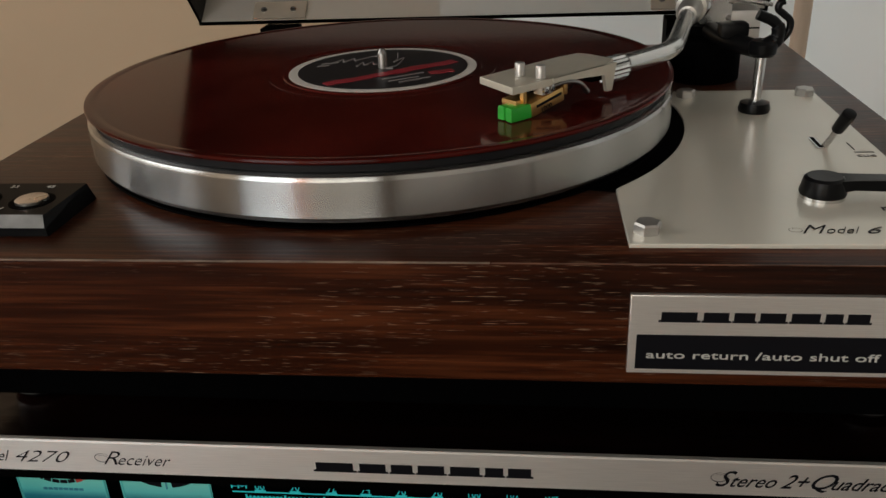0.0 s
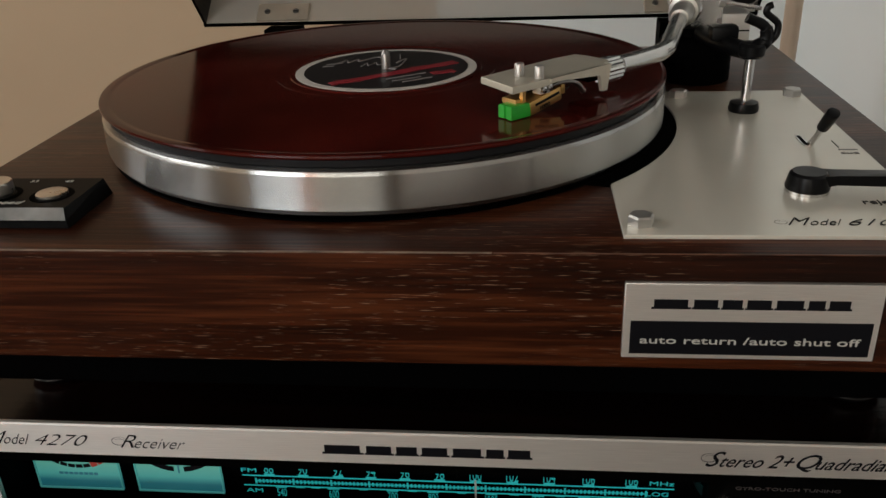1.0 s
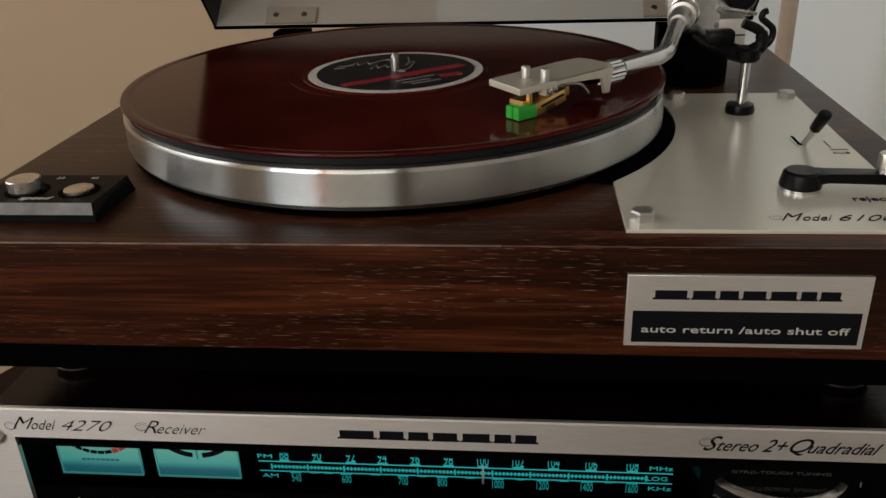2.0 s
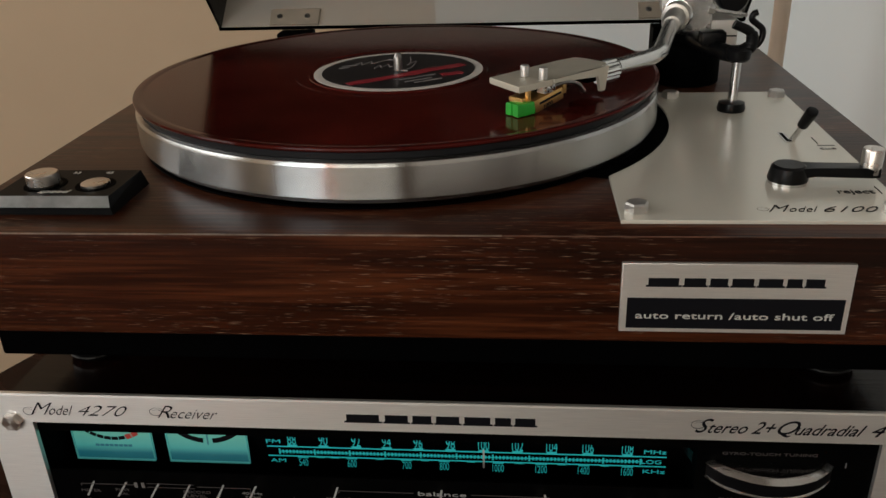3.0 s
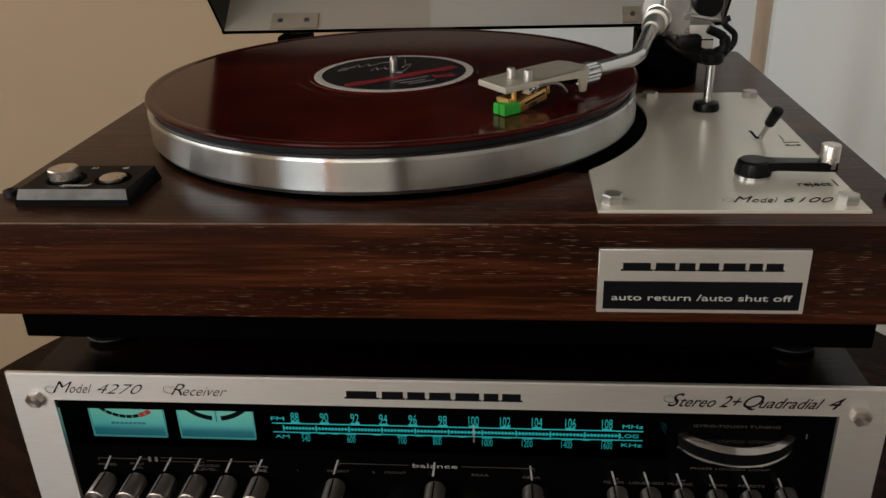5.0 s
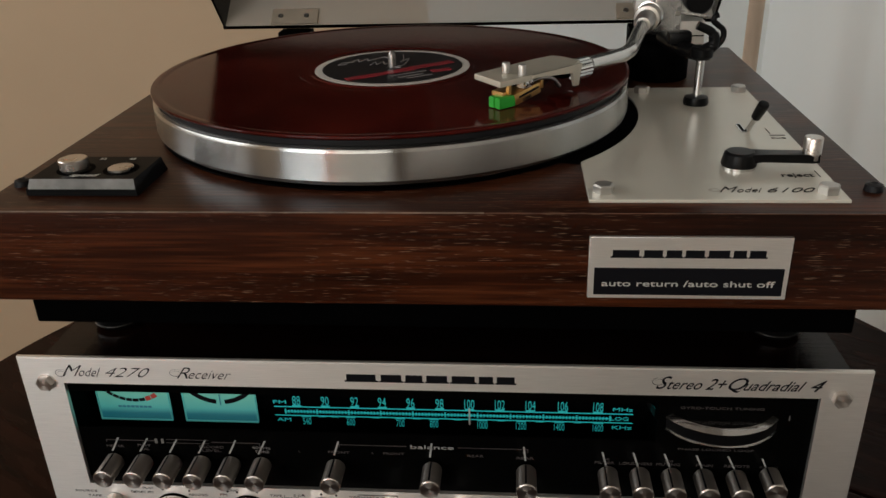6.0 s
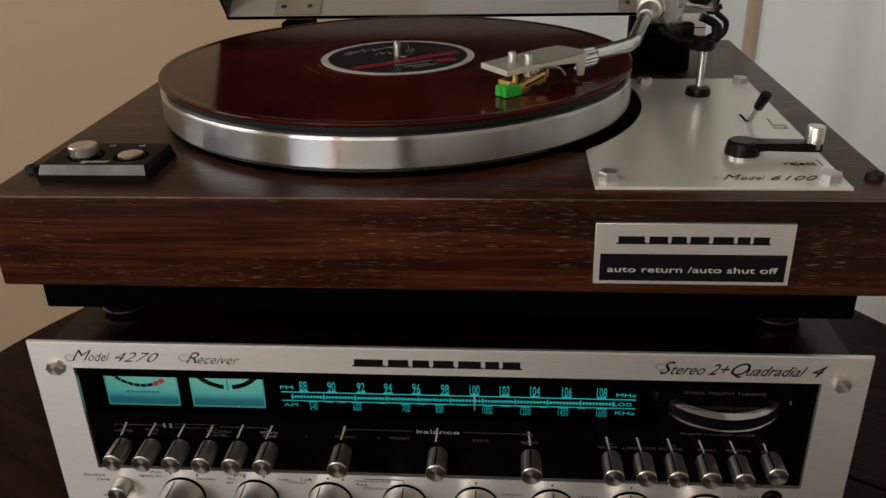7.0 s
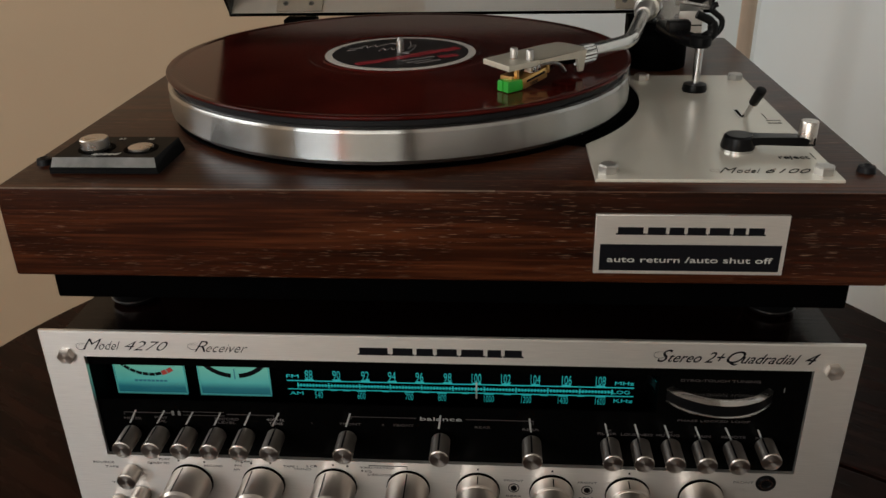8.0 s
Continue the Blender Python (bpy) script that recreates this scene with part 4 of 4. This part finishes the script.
# deck plate on the right with its hexagon nuts
arc_r = 0.1575
a0, a1 = -math.acos((0.0793 - CX) / arc_r), math.asin((0.2235 - CY) / arc_r)
outline = [(0.0793, 0.0132), (0.1995, 0.0132), (0.2022, 0.2235)] + [(CX + arc_r * math.cos(a), CY + arc_r * math.sin(a)) for a in np.linspace(a1, a0, 40)]
plate = tpart("deck_plate", prism(outline, PLINTH_Z1 - 0.0002, 0.3031, 0.0004), PLATE, "champagne silver deck plate with curved cutout")
# the shade between platter and plate is laid on as a black crescent
shade_arc = [(CX + arc_r * math.cos(a), CY + arc_r * math.sin(a)) for a in np.linspace(a0, a1, 40)] + [(CX + 0.1452 * math.cos(a), CY + 0.1452 * math.sin(a)) for a in np.linspace(a1, a0 - 0.05, 40)]
tpart("cutout_shade", prism(shade_arc, PLINTH_Z1 - 0.0001, PLINTH_Z1 + 0.0004), MATT_BLACK, "black sheet for the shade between platter and deck plate")
for x, y, turn in ((0.0868, 0.0238, 10), (0.1306, 0.2115, 0), (0.1950, 0.2117, 20), (0.1922, 0.0228, 5)):
    nt = part("hex_nut", lathe([(0, 0), (0.0052, 0), (0.0052, 0.0034), (0.0045, 0.0042), (0, 0.0044)], 6), NUT, plate, "bright hexagon nut")
    nt.matrix_basis = pose(x, y, 0.3031, 0, 0, turn)
script("Model 6100", (("M", 0.1418, 0.1518, 0.0080), ("odel", 0.1502, 0.1628, 0.0062), ("6100", 0.1642, 0.1874, 0.0064)), 0.0226, INK, plate, TOP(0.3031), -0.014)
flourish(0.1400, 0.0252, 0.0064, 0.0048, plate, TOP(0.3031))
lettering("reject", 0.1770, 0.1925, 0.0440, 0.0050, INK, plate, TOP(0.3031))
lettering("cue", 0.1885, 0.1965, 0.1060, 0.0040, GREY_INK, plate, TOP(0.3031))
part("printed_line", box(0.1950, 0.1954, 0.0440, 0.0530, 0.3031, 0.3033), INK, plate)
part("printed_line", box(0.1900, 0.1904, 0.1160, 0.1260, 0.3031, 0.3033), INK, plate)
part("printed_line", box(0.1890, 0.1975, 0.1120, 0.1132, 0.3031, 0.3033), GREY_INK, plate)

# cue lever
part("lever_slot", prism([(0.1748, 0.1180), (0.1778, 0.1180), (0.1778, 0.1340), (0.1748, 0.1340)], 0.3031, 0.3036), CHROME, plate, "chrome bordered lever slot")
part("slot_gap", box(0.1754, 0.1772, 0.1188, 0.1332, 0.3033, 0.3037), MATT_BLACK, plate)
cue = tpart("cue_lever", tube([(0.1772, 0.1225, 0.3000), (0.1795, 0.1165, 0.3085), (0.1805, 0.1125, 0.3145)], 0.0014, 12), CHROME, "chrome cue lever with black grip")
part("lever_grip", tube(curve([(0.1803, 0.1135, 0.3128), (0.1805, 0.1125, 0.3145), (0.1814, 0.1060, 0.3222), (0.1816, 0.1048, 0.3238)], 4), [0.0016, 0.0022, 0.0025, 0.0027, 0.0028, 0.0029, 0.0030, 0.0031, 0.0031, 0.0031, 0.0029, 0.0024, 0.0012], 16), BLACK, cue, "black rounded grip")

# reject lever
hub = tpart("reject_lever", lathe([(0, 0.3045), (0.0088, 0.3045), (0.0090, 0.3055), (0.0078, 0.3108), (0.0066, 0.3118), (0, 0.3118)], 40, m=pose(0.1590, 0.0590, 0)), BLACK, "black plastic reject lever with silver knob")
part("washer", lathe([(0, 0.3031), (0.0086, 0.3031), (0.0086, 0.3044), (0, 0.3044)], 40, m=pose(0.1590, 0.0590, 0)), CHROME, hub, "bright washer")
part("lever_arm", prism([(0.1630, 0.0525), (0.1700, 0.0552), (0.1940, 0.0532), (0.1975, 0.0540), (0.1990, 0.0575), (0.1975, 0.0612), (0.1940, 0.0622), (0.1700, 0.0622), (0.1630, 0.0650)], 0.3068, 0.3112, 0.0007), BLACK, hub)
part("lever_knob", lathe([(0, 0.3080), (0.0046, 0.3080), (0.0046, 0.3190), (0.0043, 0.3195), (0, 0.3195)], 32, m=pose(0.1942, 0.0578, 0)), KNOB, hub, "silver knurled knob")

# speed panel
sp = bmesh.new()
pts = [(0.0210, 0.3015), (0.0212, 0.3045), (0.0250, 0.3092), (0.0600, 0.3092), (0.0615, 0.3015)]
left = [sp.verts.new((-0.2035 - (0.0010 if z < 0.305 else 0), y, z)) for y, z in pts]
right = [sp.verts.new((-0.1480 + (0.0022 if z < 0.302 else 0.0016 if z < 0.308 else 0), y, z)) for y, z in pts]
sp.faces.new(left)
sp.faces.new(right[::-1])
for k in range(5):
    sp.faces.new((left[k], left[(k + 1) % 5], right[(k + 1) % 5], right[k]))
speed = tpart("speed_panel", sp, DULL_BLACK, "black speed selector panel with silver front strip")
strip = bmesh.new()
sa, sb = Vector((0, 0.0213, 0.3048)), Vector((0, 0.0248, 0.3091))
nrm = Vector((0, -0.775, 0.632)) * 0.0004
quad = [strip.verts.new(Vector((x, 0, 0)) + p + nrm) for x, p in ((-0.2033, sa), (-0.1466, sa), (-0.1482, sb), (-0.2033, sb))]
strip.faces.new(quad)
bmesh.ops.solidify(strip, geom=strip.faces[:], thickness=0.0003)
part("front_strip", strip, STEEL, speed, "bright metal front strip")
kn = part("speed_knob", lathe([(0, 0.3090), (0.0066, 0.3090), (0.0068, 0.3100), (0.0074, 0.3105), (0.0074, 0.3150), (0.0070, 0.3155), (0, 0.3155)], 40, m=pose(-0.1862, 0.0390, 0)), KNOB, speed, "round aluminium speed knob")
part("knob_recess", lathe([(0.0075, 0.3092), (0.0098, 0.3092), (0.0098, 0.3094), (0.0075, 0.3094)], 32, m=pose(-0.1858, 0.0396, 0)), MATT_BLACK, speed)
part("speed_button", lathe([(0, 0.3088), (0.0066, 0.3088), (0.0066, 0.3104), (0.0060, 0.3107), (0, 0.3106)], 40, m=pose(-0.1612, 0.0395, 0)), KNOB, speed, "flat aluminium speed button")
part("button_recess", lathe([(0.0068, 0.3092), (0.0092, 0.3092), (0.0092, 0.3094), (0.0068, 0.3094)], 32, m=pose(-0.1612, 0.0395, 0)), MATT_BLACK, speed)
lettering("speed", -0.1840, -0.1690, 0.0285, 0.0036, WHITE_INK, speed, TOP(0.3092), 0.3, bold=0.01)
lettering("33", -0.1800, -0.1765, 0.0545, 0.0026, WHITE_INK, speed, TOP(0.3092))
lettering("45", -0.1635, -0.1600, 0.0545, 0.0026, WHITE_INK, speed, TOP(0.3092))

# front badge
badge = tpart("badge", box(0.0790, 0.1712, -0.0022, 0.0, 0.2586, 0.2906, 0.0004), BRUSHED, "brushed silver badge with a black field")
part("black_field", box(0.0818, 0.1690, -0.0025, -0.0020, 0.2606, 0.2748), INK, badge, "black lettered field")
lettering("auto return /auto shut off", 0.0855, 0.1655, 0.2653, 0.0032, WHITE_INK, badge, FRONT(-0.0025), bold=0.004)
maker_mark(0.0890, 0.1608, 0.2800, 0.2840, -0.0022, badge)

# tonearm pivot, arm, headshell and cartridge
HS = pose(0.0293, 0.0812, 0.3424, 0, 0, 45)               # headshell frame: x along the arm


def hs(bm):
    bmesh.ops.transform(bm, matrix=HS, verts=bm.verts)
    return bm


pod = tpart("arm_base", lathe([(0, 0.3015), (0.0215, 0.3015), (0.0222, 0.3020), (0.0222, 0.3260), (0.0205, 0.3285), (0.0175, 0.3300), (0.0175, 0.3350), (0, 0.3350)], 56, m=pose(0.1480, 0.2640, 0)), MATT_BLACK, "black round tonearm base")
arm = tpart("tonearm", tube(curve([(0.0870, 0.1340, 0.3400), (0.0940, 0.1410, 0.3400), (0.1020, 0.1490, 0.3402), (0.1085, 0.1555, 0.3406), (0.1130, 0.1620, 0.3412), (0.1165, 0.1710, 0.3420), (0.1272, 0.2140, 0.3448), (0.1350, 0.2430, 0.3468)], 5), 0.0045, 20), ARM, "curved silver tonearm tube")
C0 = Vector((0.0725, 0.1195, 0.3392))
AXIS = Matrix.Translation(C0) @ Vector((0.7071, 0.7071, 0)).to_track_quat("Z", "Y").to_matrix().to_4x4()
star = [((0.0062 if k % 2 else 0.0056) * math.cos(math.pi * k / 18), (0.0062 if k % 2 else 0.0056) * math.sin(math.pi * k / 18)) for k in range(36)]
part("collar", prism(star, 0.0068, 0.0185, 0.0005, m=AXIS), ARM, arm, "ribbed locking collar")
part("connector", hs(box(0.0530, 0.0655, -0.0062, 0.0062, -0.0062, -0.0002, 0.0006)), MATT_BLACK, arm, "black plug behind the cartridge")
part("pivot_sleeve", tube([(0.1302, 0.2250, 0.3458), (0.1310, 0.2280, 0.3460), (0.1352, 0.2430, 0.3466), (0.1353, 0.2435, 0.3466), (0.1385, 0.2540, 0.3474)], [0.0050, 0.0066, 0.0068, 0.0088, 0.0088], 28), NUT, arm, "stepped silver pivot sleeve")
part("sleeve_ring", tube([(0.1381, 0.2528, 0.3473), (0.1383, 0.2534, 0.3473), (0.1389, 0.2554, 0.3474), (0.1391, 0.2560, 0.3474)], [0.0088, 0.0098, 0.0098, 0.0088], 36), CHROME, arm, "bright ring round the sleeve")
part("gimbal", box(0.1440, 0.1600, 0.2562, 0.2790, 0.3351, 0.3800, 0.002), FLANGE, arm, "grey metal pivot block")
part("gimbal_plate", box(0.1425, 0.1610, 0.2545, 0.2561, 0.3351, 0.3720, 0.0007), ARM, arm, "bright front plate of the pivot")
for gx, gz in ((0.1590, 0.3390), (0.1590, 0.3680)):
    part("pivot_screw", lathe([(0, 0), (0.0016, 0), (0.0016, 0.0007), (0.0009, 0.0010), (0, 0.0005)], 16, m=pose(gx, 0.2545, gz, 90)), DARK_STEEL, arm)
part("counterweight", tube([(0.1470, 0.2800, 0.3500), (0.1480, 0.2830, 0.3502), (0.1580, 0.3150, 0.3525), (0.1590, 0.3180, 0.3525)], [0.015, 0.017, 0.017, 0.015], 32), SATIN, arm, "round silver counterweight")
part("bias_housing", box(0.1612, 0.1800, 0.2600, 0.2900, 0.3180, 0.3420, 0.0025), SATIN, arm, "pale metal side housing")
part("housing_seam", box(0.1625, 0.1790, 0.2594, 0.2601, 0.3310, 0.3318), MATT_BLACK, arm)
bias = part("bias_knob", tube([(0.1715, 0.2450, 0.3580), (0.1715, 0.2470, 0.3580), (0.1715, 0.2590, 0.3580)], [0.0085, 0.0098, 0.0098], 32), BLACK, arm, "round black bias knob")
part("knob_ring", tube([(0.1715, 0.2591, 0.3580), (0.1715, 0.2594, 0.3580), (0.1715, 0.2618, 0.3580), (0.1715, 0.2621, 0.3580)], [0.0100, 0.0122, 0.0122, 0.0100], 40), ARM, bias, "silver dial ring behind the knob")
rod = part("bias_rod", tube([(0.1490, 0.2020, 0.3580), (0.1690, 0.2000, 0.3545)], 0.0010, 10), DARK_STEEL, arm, "thin threaded rod")
for k in range(14):
    u = (k + 3) / 18
    part("thread", tube([(0.1490 + 0.02 * (u + d), 0.2020 - 0.002 * (u + d), 0.3580 - 0.0035 * (u + d)) for d in (0.0, 0.02)], 0.0013, 10), CHROME, rod)
part("rod_nut", tube([(0.1472, 0.2022, 0.3583), (0.1500, 0.2019, 0.3578)], 0.0030, 6), CHROME, rod, "bright nut at the end of the rod")

shell = part("headshell", hs(prism([(-0.0021, -0.0122), (0.0021, 0.0124), (0.0500, 0.0135), (0.0640, 0.0125), (0.0655, 0.0060), (0.0650, -0.0080), (0.0520, -0.0140), (0.0240, -0.0132)], 0.0, 0.0030, 0.0004)), CHAMPAGNE, arm, "flat grey metal headshell")
part("shell_flange", hs(prism([(0.0200, 0.0015), (0.0520, -0.0012), (0.0540, -0.0090), (0.0575, -0.0090), (0.0590, -0.0010), (0.0600, 0.0030), (0.0200, 0.0030)], 0.0, 0.0018, m=pose(0, -0.0124, 0, 90))), CHAMPAGNE, arm, "grey finger lift flange")
for sx, sy in ((0.0146, 0.0008), (0.0168, -0.0094)):
    part("clamp_screw", hs(lathe([(0, 0.0031), (0.0022, 0.0031), (0.0022, 0.0082), (0.0019, 0.0087), (0, 0.0087)], 18, m=pose(sx, sy, 0))), NUT, arm, "bright clamp screw")
for sx, sz in ((0.0165, -0.0014), (0.0202, -0.0010)):
    part("side_screw", hs(lathe([(0, 0), (0.0015, 0), (0.0015, 0.0012), (0.0007, 0.0014), (0.0005, 0.0006), (0, 0.0006)], 14, m=pose(sx, -0.0122, sz, 90))), CHROME, arm, "tiny side screw")
part("side_block", hs(box(0.0150, 0.0215, -0.0122, -0.0070, -0.0036, -0.0002, 0.0004)), SATIN, arm)
part("finger_spring", tube([HS @ Vector(p) for p in curve([(0.0200, -0.0128, -0.0004), (0.0280, -0.0140, 0.0002), (0.0350, -0.0150, -0.0015), (0.0395, -0.0155, -0.0060)], 5)], [0.0007 + 0.00004 * k for k in range(16)], 10), DARK_STEEL, arm, "curved metal stylus hook")
cart = part("cartridge", hs(box(0.0085, 0.0285, -0.0125, 0.0040, -0.0102, -0.0038, 0.0012, m=pose(0.018, 0, -0.007, 0, -11, 0) @ pose(-0.018, 0, 0.007))), GOLD, arm, "gold metal cartridge body")
part("cartridge_bracket", hs(box(0.0286, 0.0312, -0.0118, 0.0040, -0.0060, -0.0002, 0.0005)), GOLD, arm)
part("cartridge_mount", hs(box(0.0120, 0.0268, -0.0060, 0.0060, -0.0033, -0.0002, 0.0004)), MATT_BLACK, arm)
part("front_post", hs(box(0.0062, 0.0080, -0.0100, -0.0080, -0.0060, -0.0001)), GOLD, arm)
part("pin_block", hs(box(0.0030, 0.0082, -0.0090, 0.0000, -0.0068, -0.0042, 0.0006)), GOLD, arm, "gold contact block")
guard = hs(prism([(-0.0022, -0.0116), (-0.0016, -0.0076), (-0.0006, -0.0070), (-0.0016, -0.0064), (-0.0018, -0.0030), (0.0078, -0.0024), (0.0090, -0.0120)], -0.0117, -0.0058, 0.0010))
part("stylus_guard", guard, GREEN, arm, "bright green stylus holder")
part("stylus", hs(lathe([(0, -0.0119), (0.0003, -0.0110), (0.0003, -0.0100), (0, -0.0100)], 8, m=pose(-0.0010, -0.004, 0))), CHROME, arm)
LET = HS @ pose(0.018, -0.0126, -0.007, 90) @ pose(0, 0, 0, 0, 0, 11) @ pose(-0.018, 0.007, 0)
lettering("1000", 0.0140, 0.0200, -0.0096, 0.0022, INK, arm, LET)
part("printed_bar", hs(box(0.0115, 0.0265, -0.0129, -0.0124, -0.0066, -0.0056, m=pose(0.018, 0, -0.007, 0, -11, 0) @ pose(-0.018, 0, 0.007))), INK, arm)
for dv in (-0.004, 0.0, 0.004):
    part("wire", tube([HS @ Vector(p) for p in curve([(0.0280, dv, -0.0040), (0.0380, dv - 0.002, -0.0062), (0.0480, dv * 0.5, -0.0040), (0.0660, 0.0, -0.0020)], 6)], 0.0004, 8), BLACK, arm, "thin cartridge lead")

# arm rest and lift
rest = tpart("arm_rest", tube([(0.1610, 0.1810, 0.3030), (0.1615, 0.1812, 0.3360)], 0.0027, 20), CHROME, "chrome arm rest post with black clip")
part("base_collar", lathe([(0, 0.3031), (0.0078, 0.3031), (0.0082, 0.3048), (0.0074, 0.3080), (0.0040, 0.3086), (0, 0.3086)], 32, m=pose(0.1608, 0.1810, 0)), BLACK, rest, "black base collar")
part("clip_block", lathe([(0, 0.3320), (0.0055, 0.3320), (0.0068, 0.3335), (0.0072, 0.3385), (0.0060, 0.3400), (0, 0.3400)], 28, m=pose(0.1618, 0.1815, 0)), BLACK, rest)
part("clip_hook", tube(curve([(0.1630, 0.1815, 0.3370), (0.1675, 0.1815, 0.3400), (0.1685, 0.1815, 0.3445), (0.1660, 0.1815, 0.3490), (0.1575, 0.1815, 0.3530)], 6), [0.0040] * 8 + [0.0034] * 8 + [0.0027] * 9, 14), BLACK, rest, "black hooked arm clip")
part("latch", tube(curve([(0.1680, 0.1825, 0.3370), (0.1735, 0.1830, 0.3430), (0.1740, 0.1830, 0.3490), (0.1705, 0.1830, 0.3525), (0.1675, 0.1830, 0.3550), (0.1680, 0.1830, 0.3580), (0.1702, 0.1830, 0.3590)], 6), 0.0018, 12), BLACK, rest, "black curled clip latch")
lift = tpart("lift_arm", tube(curve([(0.1600, 0.1840, 0.3350), (0.1550, 0.1950, 0.3350), (0.1500, 0.2150, 0.3345), (0.1470, 0.2420, 0.3340)], 5), 0.0048, 16), BLACK, "black arm lift")
part("lift_pad", box(0.1440, 0.1590, 0.2000, 0.2120, 0.3370, 0.3450, 0.002), BLACK, lift, "black lift pad")

# lid ---------------------------------------------------------------------------
OPEN = 50.0
LIDP = pose(0, 0.3740, 0.3215, -OPEN, 0, 0)               # hinge line; closed the lid runs towards -y
lid = tpart("lid_back", box(-0.2100, 0.2100, -0.0030, 0.0, 0.0, 0.062, m=LIDP), HAZY, "smoked acrylic dust cover, raised")
SIDES = {"lid_top": SMOKE, "lid_side": SMOKE, "lid_front": LID}
for nm, bm in (("lid_top", box(-0.2100, 0.2100, -0.3640, 0.0, 0.0622, 0.0652)), ("lid_side", box(-0.2122, -0.2101, -0.3640, 0.0, 0.0, 0.0652)), ("lid_side", box(0.2101, 0.2122, -0.3640, 0.0, 0.0, 0.0652)), ("lid_front", box(-0.2100, 0.2100, -0.3640, -0.3610, 0.0, 0.0620))):
    bmesh.ops.transform(bm, matrix=LIDP, verts=bm.verts)
    part(nm, bm, SIDES[nm], lid)
part("edge_seal", box(-0.2124, 0.2124, -0.0032, 0.0002, -0.0009, -0.0001, 0.0002, m=LIDP), MATT_BLACK, lid, "dark lower edge of the lid")
for x0, x1 in ((-0.1690, -0.1280), (0.1300, 0.1710)):
    bm = box(x0, x1, -0.0052, -0.0031, 0.0005, 0.0165, 0.0003)
    bmesh.ops.transform(bm, matrix=LIDP, verts=bm.verts)
    hp = part("hinge_plate", bm, HINGE, lid, "satin steel hinge plate with two screws")
    for hx in (x0 + 0.008, x1 - 0.010):
        part("screw", lathe([(0, 0), (0.0023, 0), (0.0023, 0.0006), (0.0014, 0.0009), (0.0010, 0.0003), (0, 0.0003)], 18, m=LIDP @ pose(hx, -0.0052, 0.0085, 90)), DARK_STEEL, hp, "dark recessed screw")
    tpart("hinge_block", box(x0 + 0.0095, x1 - 0.004, 0.3560, 0.3760, 0.2950, 0.3205, 0.001), MATT_BLACK, "black hinge block")
# thin strips: worn edge with its bevel highlight painted in, dimmer to the right
tpart("edge_wear_highlight", box(-0.2220, 0.0300, -0.0002, 0.0007, 0.3011, 0.3017, 0.0002), EDGE, "pale line of wear and painted bevel highlight along the front edge")
tpart("edge_wear_highlight", box(0.0305, 0.2220, -0.0002, 0.0005, 0.3012, 0.3016, 0.0001), EDGE_RED, "reddish line of wear and painted bevel highlight along the front edge")
